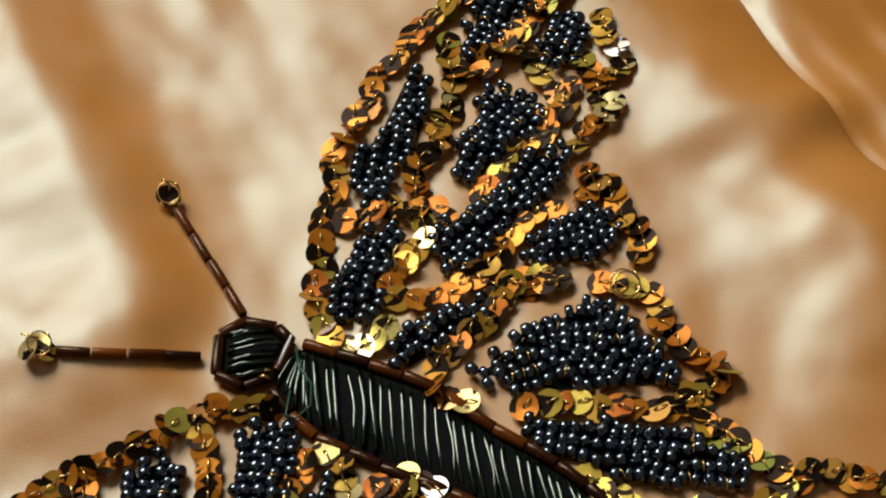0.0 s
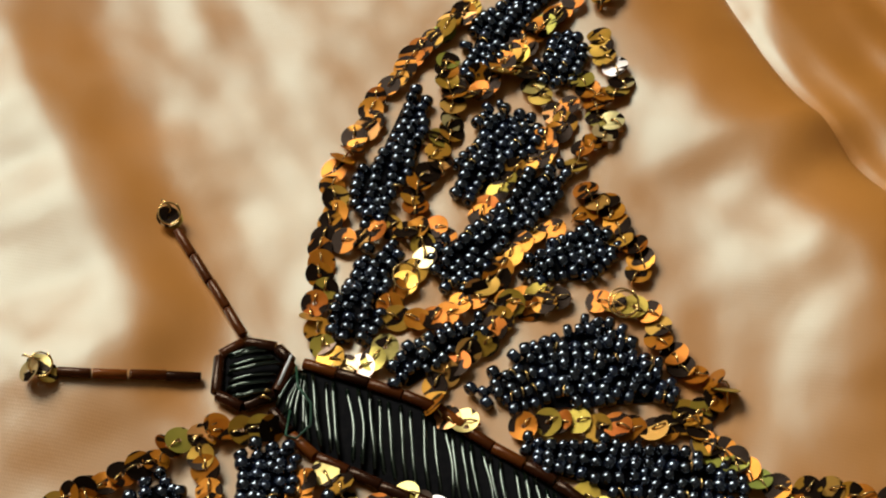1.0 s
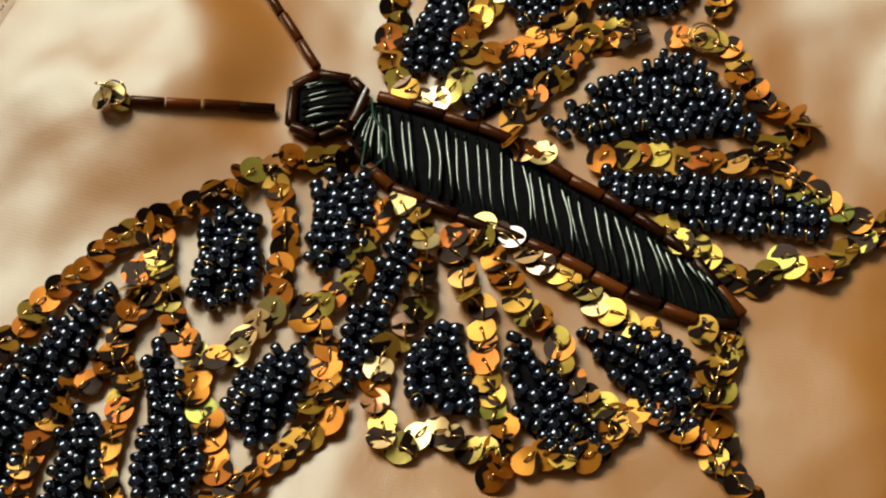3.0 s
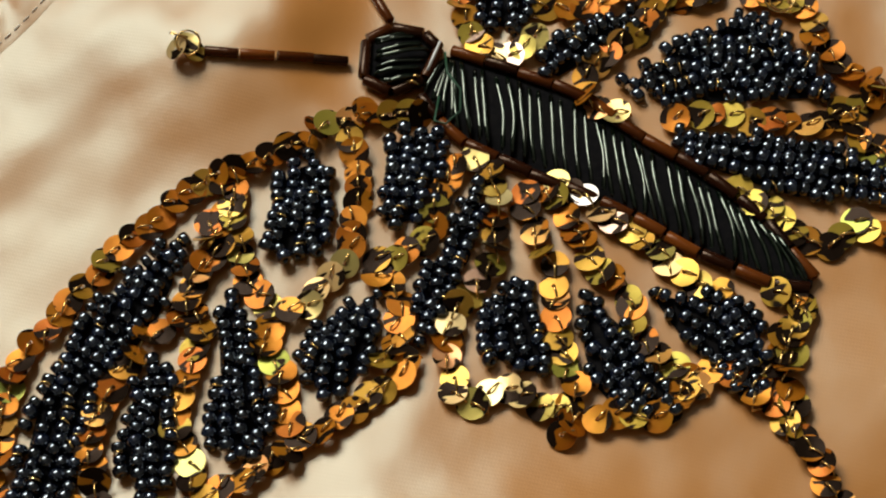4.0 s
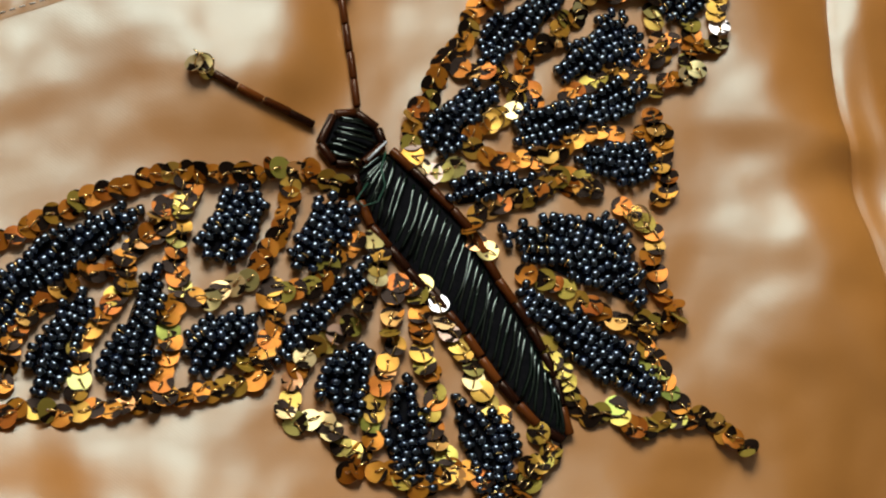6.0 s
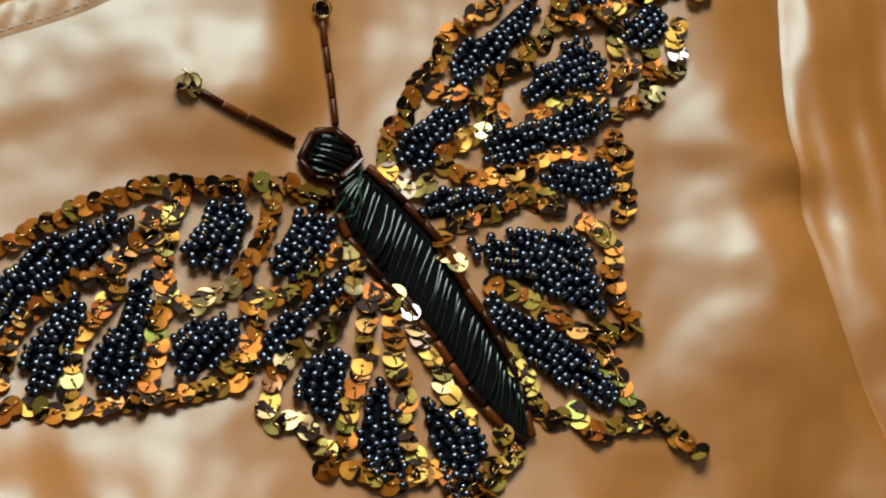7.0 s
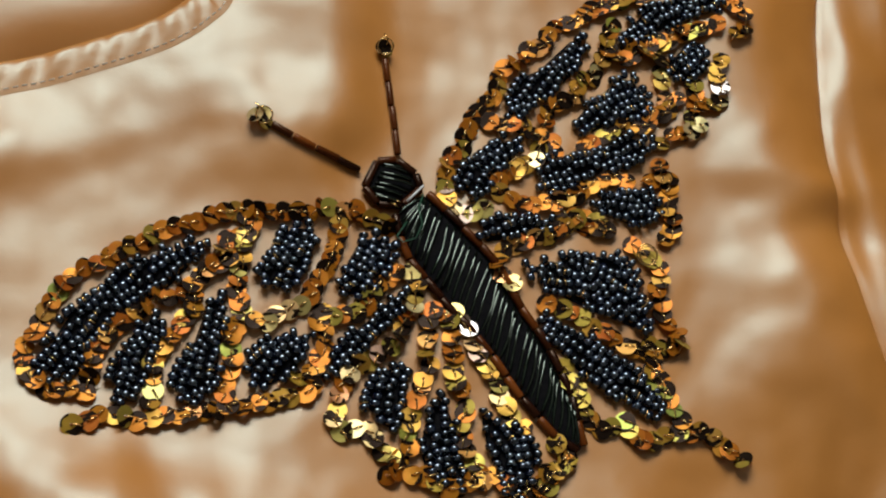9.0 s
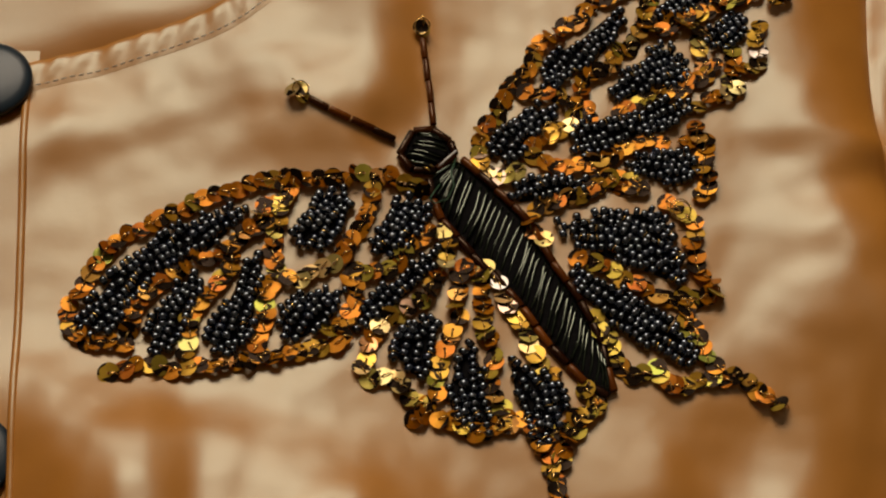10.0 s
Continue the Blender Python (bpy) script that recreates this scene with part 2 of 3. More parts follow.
def cloth_z(x, y):
    z = 0.0
    for fx, fy, a, l, w0, w1, h in FOLDS:
        dx, dy = x - fx, y - fy
        u, v = dx * math.cos(a) + dy * math.sin(a), dy * math.cos(a) - dx * math.sin(a)
        e = (u / l) ** 2 + (v / (w0 if v > 0 else w1)) ** 2
        if e < 9:
            z += 1.2 * h * math.exp(-e)
    z += 0.0035 * noise.noise(Vector((x * 20, y * 20, 3.0))) + 0.0016 * noise.noise(Vector((x * 42, y * 42, 9.0))) + 0.0004 * noise.noise(Vector((x * 95, y * 70, 2.0)))
    z -= (0.12 - 0.09 * math.exp(-((y - 0.006) / 0.026) ** 2)) * 0.02 * (math.log1p(math.exp((x - 0.062) / 0.02)) - math.log1p(math.exp((x - 0.150) / 0.02)))   # falls away towards the shoulder
    low = 0.018 * (math.log1p(math.exp((-y - 0.046) / 0.018)) - math.log1p(math.exp((-y - 0.150) / 0.018)))
    z -= 0.15 * low / (1 + math.exp(-(x + 0.030) / 0.016))   # and towards the waist
    z *= slack(x, y)
    return z + 0.00035 * noise.noise(Vector((x * 110, y * 110, 5.0)))


BASE = -0.036   # the surface that the blouse lies on


def seat(x, y):
    """Where a sewn piece meant for x, y sits on the raised cloth."""
    h = cloth_z(x, y)
    x, y = x - 0.30 * h, y - 0.50 * h
    return x, y, cloth_z(x, y)


def sheet_data(x0f, x1f, y0, y1, nx, ny, zf, keep=lambda x, y: True):
    """A cloth panel between two edges given as functions of y."""
    verts, faces = [], []
    for j in range(ny + 1):
        y = y0 + (y1 - y0) * j / ny
        a, b = x0f(y), x1f(y)
        for i in range(nx + 1):
            x = a + (b - a) * i / nx
            verts.append((x, y, zf(x, y)))
    w = nx + 1
    for j in range(ny):
        for i in range(nx):
            q = (j * w + i, j * w + i + 1, (j + 1) * w + i + 1, (j + 1) * w + i)
            if keep(verts[q[0]][0], verts[q[0]][1]):
                faces.append(q)
    return verts, faces


blouse = new("satin_blouse")
blouse.location = (0, 0, BASE)
tagged(blouse, "peach satin blouse lying flat with soft folds", "blouse")


def cloth_part(name, data, material, label="", parent=None):
    me = mesh_of(name, [Vector(v) - Vector((0, 0, BASE)) for v in data[0]], data[1], material)
    ob = new(name, me)
    ob.parent = parent or blouse
    return tagged(ob, label)


def edge_drop(d, w=0.006, depth=0.0034):
    return -depth * math.exp(-max(0.0, d) / w)


def front_z(x, y):
    return cloth_z(x, y) + edge_drop(seam_x(y) - x, 0.008, 0.0046) + edge_drop(seam_x(y) - x, 0.0012, 0.0022)


def sleeve_z(x, y):
    """The sleeve rolls up out of the seam and goes on in long soft gathers."""
    d = max(0.0, x - seam_x(y))
    return cloth_z(x, y) - 0.0068 + (1 - math.exp(-d / 0.005)) * (0.0034 + 0.0026 * noise.noise(Vector((x * 95, y * 22, 7.0))))


def back_z(x, y):
    """The blouse's back seen through the neck: it sags beside the front's edge."""
    d = min(1.0, max(0.0, (y - neck_y(x)) / 0.034))
    return BASE + 0.004 + 0.013 * d * d * (3 - 2 * d) + 0.0025 * noise.noise(Vector((x * 30, y * 30, 1.0)))


cloth_part("front_panel", sheet_data(hem_x, seam_x, -0.42, 0.26, 170, 400, front_z,
           lambda x, y: y < neck_y(x) + 0.0035), SATIN)
cloth_part("sleeve", sheet_data(lambda y: seam_x(y) - 0.004, lambda y: 0.46 + 0.3 * y, -0.135, 0.26, 260, 160, sleeve_z), SATIN)
cloth_part("back_panel", sheet_data(lambda y: -0.36, lambda y: 0.05, 0.02, 0.26, 90, 60,
           back_z), SATIN, "peach satin inside of the blouse's back")
cloth_part("left_front", sheet_data(lambda y: -0.42, lambda y: hem_x(y) + 0.003, -0.42, 0.072, 70, 160,
           lambda x, y: cloth_z(x, y) * 0.7 - 0.0015), SATIN)
hem = [(hem_x(y), y, cloth_z(hem_x(y), y) - 0.0003) for y in (0.058 - 0.004 * k for k in range(86))]
chunks = [tube_data(hem, 0.0012, 8)]
cloth_part("front_hem", join_data(chunks), SATIN, "rolled hem of the blouse's front edge")


def neck_line(step):
    """Even steps along the neckline, with the way out of the cloth."""
    out, x, y = [], -0.1445, neck_y(-0.1445)
    while y < 0.24:
        slope = (neck_y(x + 1e-4) - neck_y(x - 1e-4)) / 2e-4
        l = math.hypot(1, slope)
        out.append((x, y, -slope / l, 1 / l))
        x += step / l
        y = neck_y(x)
    return out


def neckband():
    """The gathered binding along the neckline."""
    verts, faces = [], []
    prof = [(0.000, 0.00005), (0.0010, 0.00020), (0.003, 0.0004), (0.0055, 0.0006), (0.008, 0.0006), (0.0098, 0.0002), (0.0106, -0.0015), (0.0100, -0.006)]
    for i, (x, y, nx, ny) in enumerate(neck_line(0.0006)):
        s = i * 0.0006
        for d, h in prof:
            ph = s - 1.0 * d
            g = math.sin(ph * 740 + 0.9 * math.sin(ph * 190)) * (0.75 + 0.25 * math.sin(ph * 410 + 1))
            g *= 0.0006 * min(1, max(0, d - 0.002) / 0.003) * (1 if d < 0.009 else 0.3)
            verts.append((x + nx * d, y + ny * d, cloth_z(x, y) + h + g))
    m = len(prof)
    for i in range(len(verts) // m - 1):
        for k in range(m - 1):
            faces.append((i * m + k, (i + 1) * m + k, (i + 1) * m + k + 1, i * m + k + 1))
    return verts, faces


band = cloth_part("neckband", neckband(), SATIN, "gathered satin binding along the neckline")
chunks = []
line = neck_line(0.0005)
for i in range(0, len(line) - 4, 5):
    pts = [(x + nx * 0.0017, y + ny * 0.0017, cloth_z(x, y) + 0.0003 + (0.0001 if k in (1, 2) else 0)) for k, (x, y, nx, ny) in enumerate(line[i:i + 4])]
    chunks.append(tube_data(pts, 0.00016, 6))
topstitch = cloth_part("topstitch", join_data(chunks), STITCH, "pale machine topstitching", band)
topstitch["kind"] = "stuff"


def button(x, y, r):
    prof = [(0.0001, 0.0034), (r * 0.4, 0.0033), (r * 0.75, 0.0030), (r * 0.93, 0.0025), (r, 0.0017), (r, 0.0006), (r * 0.9, 0.0)]
    v, f = lathe_data(prof, 40)
    ob = new("button", mesh_of("button", v, f, NAVY))
    ob.parent = blouse
    ob.location = (x, y, cloth_z(x, y) * 0.7 + 0.0004 - BASE)
    tagged(ob, "round navy plastic button")
    return ob


button(-0.1558, 0.0595, 0.0126)
button(-0.1500, -0.0570, 0.0126)

# ---- beads and sequins ----
def bead_mesh(name="bead"):
    """A short round-shouldered glass bead with a hole, its axis along z."""
    prof = [(0.00042, -0.00072), (0.00078, -0.00096), (0.00116, -0.00088), (0.00140, -0.00056), (0.00147, 0.0),
            (0.00140, 0.00056), (0.00116, 0.00088), (0.00078, 0.00096), (0.00042, 0.00072)]
    v, f = lathe_data(prof, 14, closed=True)
    return mesh_of(name, v, f, BEAD)


def sequin_mesh(cup, bend, material, r=0.0026, sides=24):
    """A thin round sequin with a hole: two faces and an edge, slightly cupped and bent."""
    verts, faces = [], []
    rings = [(0.00040, 0.0), (r * 0.55, cup * 0.3), (r, cup)]
    for lift in (0.00010, 0.0):
        for rad, h in rings:
            for k in range(sides):
                a = 2 * math.pi * k / sides
                x, y = rad * math.cos(a), rad * math.sin(a)
                verts.append(Vector((x, y, h + lift + bend * (x / r) ** 2)))
    n = 3 * sides
    for k in range(sides):
        j = (k + 1) % sides
        for g in range(2):
            a, b = g * sides, (g + 1) * sides
            faces.append((a + k, b + k, b + j, a + j))
            faces.append((n + a + k, n + a + j, n + b + j, n + b + k))
    o = len(verts)
    verts += [verts[2 * sides + k] for k in range(sides)] + [verts[n + 2 * sides + k] for k in range(sides)]
    for k in range(sides):
        j = (k + 1) % sides
        faces.append((o + k, o + sides + k, o + sides + j, o + j))
    return mesh_of("sequin", verts, faces, material)


BEAD_ME = bead_mesh()
CURLS = ((0.00010, 0.0), (0.00012, 0.0002), (-0.00008, 0.0), (0.00006, -0.0002), (0.0, 0.0003), (0.0, 0.0))
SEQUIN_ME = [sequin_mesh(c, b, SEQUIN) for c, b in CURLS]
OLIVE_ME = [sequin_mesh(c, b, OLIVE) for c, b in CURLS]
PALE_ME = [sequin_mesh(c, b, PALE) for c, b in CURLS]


def wing(label):
    w = new("butterfly_wing")
    return tagged(w, label, "butterfly wing", "wings of the beaded butterfly")


def bead_cell(parent, outline, angle=None, label=""):
    """A patch of seed beads couched in rows inside an outline (mm)."""
    cx, cy = sum(p[0] for p in outline) / len(outline), sum(p[1] for p in outline) / len(outline)
    outline = [(cx + (x - cx) * 1.10, cy + (y - cy) * 1.10) for x, y in outline]
    if angle is None:
        sxx = sum((p[0] - cx) ** 2 for p in outline)
        syy = sum((p[1] - cy) ** 2 for p in outline)
        sxy = sum((p[0] - cx) * (p[1] - cy) for p in outline)
        angle = math.degrees(0.5 * math.atan2(2 * sxy, sxx - syy))
    a = radians(angle)
    ca, sa = math.cos(a), math.sin(a)
    local = [((x - cx) * ca + (y - cy) * sa, (y - cy) * ca - (x - cx) * sa) for x, y in outline]
    bow = max(-0.02, min(0.02, float(np.polyfit([p[0] for p in local], [p[1] for p in local], 2)[0])))
    local = [(u, v - bow * u * u) for u, v in local]
    vmin, vmax = min(p[1] for p in local), max(p[1] for p in local)
    umin, umax = min(p[0] for p in local), max(p[0] for p in local)
    pitch, rowgap = 2.1, 2.65
    n = max(1, round((vmax - vmin - 0.6) / rowgap))
    gap = (vmax - vmin - 0.6) / n
    places = []
    for j in range(n):
        v = vmin + 0.3 + gap * (j + 0.5)
        u, run = umin + rng.uniform(0.6, 1.6), []
        while u < umax:
            vv = v + 0.6 * math.sin(u * 0.3 + j * 1.1) + rng.gauss(0, 0.36)
            if inside(u, vv, local):
                run.append((u, vv))
            u += pitch * rng.uniform(0.90, 1.22)
        pts = []
        for u, vv in run:
            vv += bow * u * u
            x, y, z = seat((cx + u * ca - vv * sa) * MM, (cy + u * sa + vv * ca) * MM)
            z += 0.0012 + rng.uniform(0, 0.0011)
            pts.append((x, y, z))
        places.append(pts)
    # the sewn-down bed under the beads, near-black to paint the shade between them
    bed, rim = [], []
    for x, y in outline:
        k = 0.84
        bx, by = (cx + (x - cx) * k) * MM, (cy + (y - cy) * k) * MM
        bed.append(Vector((bx, by, cloth_z(bx, by) + 0.0004)))
    for x, y in outline:
        bx, by = (cx + (x - cx) * 0.6) * MM, (cy + (y - cy) * 0.6) * MM
        rim.append(Vector((bx, by, cloth_z(bx, by) + 0.0009)))
    m = len(outline)
    bfaces = [(i, (i + 1) % m, m + (i + 1) % m, m + i) for i in range(m)] + [tuple(range(m, 2 * m))]
    v, f = bed + rim, bfaces
    cell = new("bead_cell", mesh_of("bead_cell", v, f, THREAD_AND_SHADE))
    cell.parent = parent
    tagged(cell, label or "patch of blue-black seed beads in couched rows")
    arcs = []
    for pts in places:
        for p, q in zip(pts, pts[1:]):
            if rng.random() < 0.09:
                w = math.atan2(q[1] - p[1], q[0] - p[0]) + radians(90) + rng.uniform(-0.5, 0.5)
                c, h = Vector(((p[0] + q[0]) / 2, (p[1] + q[1]) / 2, (p[2] + q[2]) / 2)), Vector((math.cos(w), math.sin(w), 0)) * 0.0012
                arcs.append(tube_data([c - h, c - h * 0.5 + Vector((0, 0, 0.0012)), c + h * 0.4 + Vector((0, 0, 0.0013)), c + h], 0.0002, 5))
    if arcs:
        v, f = join_data(arcs)
        couching = new("couching_stitches", mesh_of("couching_stitches", v, f, GOLD_THREAD))
        couching.parent = cell
        tagged(couching, "short gold couching stitches between the beads", kind="stuff")
    for pts in places:
        for i, p in enumerate(pts):
            q = pts[min(i + 1, len(pts) - 1)]
            o = pts[max(i - 1, 0)]
            turn = math.atan2(q[1] - o[1], q[0] - o[0]) if len(pts) > 1 else a
            s = rng.uniform(0.86, 1.06)
            mtx = (Matrix.Translation(p) @ Matrix.Rotation(turn + rng.gauss(0, 0.32), 4, "Z")
                   @ Matrix.Rotation(radians(90) + rng.gauss(0, 0.25), 4, "Y")
                   @ Matrix.Diagonal((s, s, s * rng.uniform(0.88, 1.15), 1)))
            piece("bead", BEAD_ME, mtx, cell)
    return cell


def sequin_row(parent, line, step=3.35, tilt=13.0, pale=False, olive=0.12):
    """Overlapping sequins sewn one by one along a line (mm), with the one gold thread that holds them."""
    pts = resample(line, step)
    thread, places = [], []
    for i, p in enumerate(pts):
        q, o = pts[min(i + 1, len(pts) - 1)], pts[max(i - 1, 0)]
        d = q - o
        turn = math.atan2(d.y, d.x) if d.length > 1e-6 else 0.0
        x, y, z = seat((p.x + rng.gauss(0, 0.4)) * MM, (p.y + rng.gauss(0, 0.4)) * MM)
        z += 0.0012 + rng.uniform(0, 0.0009)
        places.append((x, y, z, turn))
        w = turn + rng.uniform(-0.6, 0.6)
        c, s = math.cos(w), math.sin(w)
        thread += [(x, y, z - 0.0008), (x, y, z + 0.0006), (x + c * 0.0010, y + s * 0.0010, z + 0.0010),
                   (x + c * 0.0023, y + s * 0.0023, z + 0.0007), (x + c * 0.0030, y + s * 0.0030, z - 0.0008)]
    v, f = tube_data(thread, 0.00021, 6)
    row = new("stitch_thread", mesh_of("stitch_thread", v, f, GOLD_THREAD))
    row.parent = parent
    tagged(row, "gold thread of a row of pale gold sequins" if pale else "gold thread of a row of amber sequins")
    lean = rng.gauss(0, 6)
    for x, y, z, turn in places:
        stray = rng.random() < 0.05
        mtx = (Matrix.Translation((x, y, z + (0.0008 if stray else 0))) @ Matrix.Rotation(turn, 4, "Z")
               @ Matrix.Rotation(radians(rng.choice((-50, 42)) if stray else rng.gauss(-tilt, 6)), 4, "Y") @ Matrix.Rotation(radians(rng.gauss(lean, 8)), 4, "X")
               @ Matrix.Rotation(rng.uniform(-0.5, 0.5) - turn, 4, "Z"))
        kin = PALE_ME if pale and rng.random() < 0.75 else OLIVE_ME if rng.random() < olive else SEQUIN_ME
        piece("sequin", kin[rng.randrange(6)], mtx @ Matrix.Scale(rng.uniform(0.98, 1.14), 4), row)
    return row


# ---- wings: outlines in millimetres ----
left_forewing = wing("long outstretched forewing of dark beads outlined in gold sequins")
bead_cell(left_forewing, [(-80.0, 19.0), (-89.0, 17.0), (-98.0, 13.0), (-106.0, 8.0), (-115.0, -1.0), (-120.0, -9.0), (-123.0, -16.0), (-123.0, -20.0), (-114.0, -21.0), (-112.0, -18.0), (-110.0, -12.0), (-105.0, -5.0), (-98.0, 0.0), (-90.0, 5.0), (-84.0, 12.0)])
bead_cell(left_forewing, [(-91.0, -5.0), (-94.0, -3.0), (-98.0, -5.0), (-102.0, -11.0), (-105.0, -17.0), (-105.0, -23.0), (-103.0, -26.0), (-98.0, -25.0), (-96.0, -20.0), (-95.0, -14.0), (-92.0, -8.0)])
bead_cell(left_forewing, [(-77.0, 4.0), (-80.0, 1.0), (-82.0, -4.0), (-84.0, -10.0), (-88.0, -15.0), (-90.0, -22.0), (-88.0, -25.0), (-83.0, -26.0), (-78.0, -23.0), (-77.0, -15.0), (-76.0, -7.0), (-75.0, -1.0)])
bead_cell(left_forewing, [(-52.0, 24.0), (-51.0, 20.0), (-53.0, 14.0), (-56.0, 7.0), (-59.0, 5.0), (-65.0, 6.0), (-67.0, 10.0), (-64.0, 17.0), (-62.0, 21.0), (-57.0, 24.0)])
bead_cell(left_forewing, [(-39.0, 21.0), (-34.0, 22.0), (-30.0, 19.0), (-30.0, 13.0), (-34.0, 8.0), (-39.0, 4.0), (-44.0, 4.0), (-46.0, 6.0), (-43.0, 14.0)])
bead_cell(left_forewing, [(-52.0, -6.0), (-56.0, -7.0), (-62.0, -8.0), (-67.0, -8.0), (-69.0, -12.0), (-70.0, -18.0), (-68.0, -22.0), (-64.0, -22.0), (-59.0, -19.0), (-55.0, -15.0)])
bead_cell(left_forewing, [(-27.0, 5.0), (-30.0, 5.0), (-33.0, 2.0), (-39.0, -4.0), (-44.0, -7.0), (-47.0, -12.0), (-49.0, -17.0), (-48.0, -19.0), (-44.0, -16.0), (-40.0, -12.0), (-34.0, -7.0), (-29.0, -1.0)])
sequin_row(left_forewing, [(-40.0, 30.0), (-45.0, 29.0), (-48.0, 30.0), (-53.0, 28.0), (-59.0, 28.0), (-63.0, 28.0), (-69.0, 28.0), (-75.0, 27.0), (-81.0, 25.0), (-87.0, 23.0), (-93.0, 20.0), (-101.0, 16.0), (-108.0, 12.0), (-113.0, 9.0), (-117.0, 6.0), (-120.0, 1.0), (-123.0, -4.0), (-125.0, -9.0), (-127.0, -14.0), (-126.0, -19.0), (-123.0, -22.0), (-119.0, -24.0), (-116.0, -23.0), (-111.0, -24.0), (-109.0, -24.0)])
sequin_row(left_forewing, [(-113.0, -33.0), (-110.0, -32.0), (-107.0, -30.0), (-102.0, -30.0), (-98.0, -32.0), (-94.0, -31.0), (-90.0, -30.0), (-87.0, -30.0), (-82.0, -29.0), (-77.0, -28.0), (-71.0, -27.0), (-65.0, -26.0), (-61.0, -24.0), (-57.0, -24.0), (-53.0, -22.0), (-50.0, -22.0)], olive=0.35)
sequin_row(left_forewing, [(-75.0, 19.0), (-78.0, 13.0), (-83.0, 8.0), (-87.0, 3.0), (-92.0, 2.0), (-98.0, -1.0), (-103.0, -6.0), (-107.0, -9.0), (-109.0, -15.0), (-110.0, -19.0), (-111.0, -24.0)])
sequin_row(left_forewing, [(-84.0, 3.0), (-84.0, -1.0), (-87.0, -4.0), (-89.0, -8.0), (-92.0, -12.0), (-95.0, -18.0), (-94.0, -23.0), (-95.0, -28.0)])
sequin_row(left_forewing, [(-67.0, 27.0), (-68.0, 24.0), (-70.0, 20.0), (-71.0, 15.0), (-72.0, 12.0), (-72.0, 8.0), (-73.0, 4.0), (-71.0, 1.0), (-70.0, -2.0), (-66.0, -4.0), (-61.0, -2.0), (-57.0, 0.0), (-55.0, 1.0)], pale=True)
sequin_row(left_forewing, [(-70.0, 26.0), (-70.0, 22.0), (-73.0, 18.0), (-76.0, 13.0), (-80.0, 10.0)])
sequin_row(left_forewing, [(-53.0, 3.0), (-51.0, 6.0), (-50.0, 10.0), (-48.0, 13.0), (-46.0, 17.0), (-45.0, 22.0), (-43.0, 26.0)])
sequin_row(left_forewing, [(-73.0, -5.0), (-74.0, -10.0), (-75.0, -13.0), (-74.0, -16.0), (-75.0, -19.0), (-76.0, -23.0), (-75.0, -28.0)])
sequin_row(left_forewing, [(-50.0, -1.0), (-48.0, -2.0), (-44.0, -1.0), (-41.0, -1.0), (-37.0, 3.0), (-35.0, 6.0), (-32.0, 9.0), (-30.0, 11.0), (-27.0, 12.0)], olive=0.4)
sequin_row(left_forewing, [(-51.0, -4.0), (-49.0, -10.0), (-52.0, -14.0), (-52.0, -18.0), (-57.0, -20.0)])
sequin_row(left_forewing, [(-31.0, 23.0), (-33.0, 26.0), (-36.0, 27.0), (-39.0, 28.0), (-42.0, 28.0), (-45.0, 28.0)], tilt=24.0)
left_hindwing = wing("hindwing with a trailing tail of gold sequins")
bead_cell(left_hindwing, [(-26.0, -16.0), (-28.0, -15.0), (-33.0, -16.0), (-37.0, -18.0), (-39.0, -22.0), (-39.0, -27.0), (-35.0, -32.0), (-31.0, -34.0), (-29.0, -29.0), (-28.0, -21.0)])
bead_cell(left_hindwing, [(-19.0, -23.0), (-22.0, -27.0), (-24.0, -33.0), (-25.0, -39.0), (-24.0, -43.0), (-18.0, -48.0), (-15.0, -50.0), (-13.0, -46.0), (-14.0, -37.0), (-15.0, -30.0), (-17.0, -25.0)])
bead_cell(left_hindwing, [(-8.0, -26.0), (-8.0, -29.0), (-7.0, -37.0), (-5.0, -44.0), (-3.0, -50.0), (1.0, -53.0), (4.0, -48.0), (7.0, -42.0), (7.0, -36.0), (3.0, -33.0), (-3.0, -30.0)])
sequin_row(left_hindwing, [(-25.0, 11.0), (-24.0, 7.0), (-25.0, 3.0), (-26.0, 0.0), (-28.0, -4.0), (-30.0, -8.0), (-34.0, -12.0), (-38.0, -15.0), (-43.0, -19.0), (-45.0, -21.0), (-46.0, -24.0), (-47.0, -28.0), (-46.0, -33.0), (-41.0, -33.0), (-38.0, -34.0), (-35.0, -39.0), (-30.0, -41.0)], pale=True)
sequin_row(left_hindwing, [(-20.0, 1.0), (-21.0, -3.0), (-22.0, -9.0), (-22.0, -13.0), (-22.0, -17.0), (-24.0, -21.0), (-26.0, -27.0), (-27.0, -32.0), (-28.0, -37.0), (-30.0, -41.0)])
sequin_row(left_hindwing, [(-16.0, 0.0), (-15.0, -4.0), (-15.0, -8.0), (-14.0, -13.0), (-15.0, -18.0), (-13.0, -22.0), (-12.0, -26.0), (-13.0, -30.0), (-13.0, -34.0), (-12.0, -39.0), (-11.0, -42.0), (-10.0, -46.0), (-5.0, -49.0)])
sequin_row(left_hindwing, [(-14.0, 0.0), (-11.0, -3.0), (-10.0, -5.0), (-8.0, -11.0), (-5.0, -15.0), (-4.0, -18.0), (-2.0, -21.0), (-2.0, -24.0), (0.0, -28.0), (3.0, -30.0), (6.0, -33.0)], pale=True)
sequin_row(left_hindwing, [(12.0, -36.0), (15.0, -40.0), (13.0, -43.0), (9.0, -45.0), (9.0, -49.0), (6.0, -53.0), (4.0, -58.0), (0.0, -61.0)], olive=0.4)
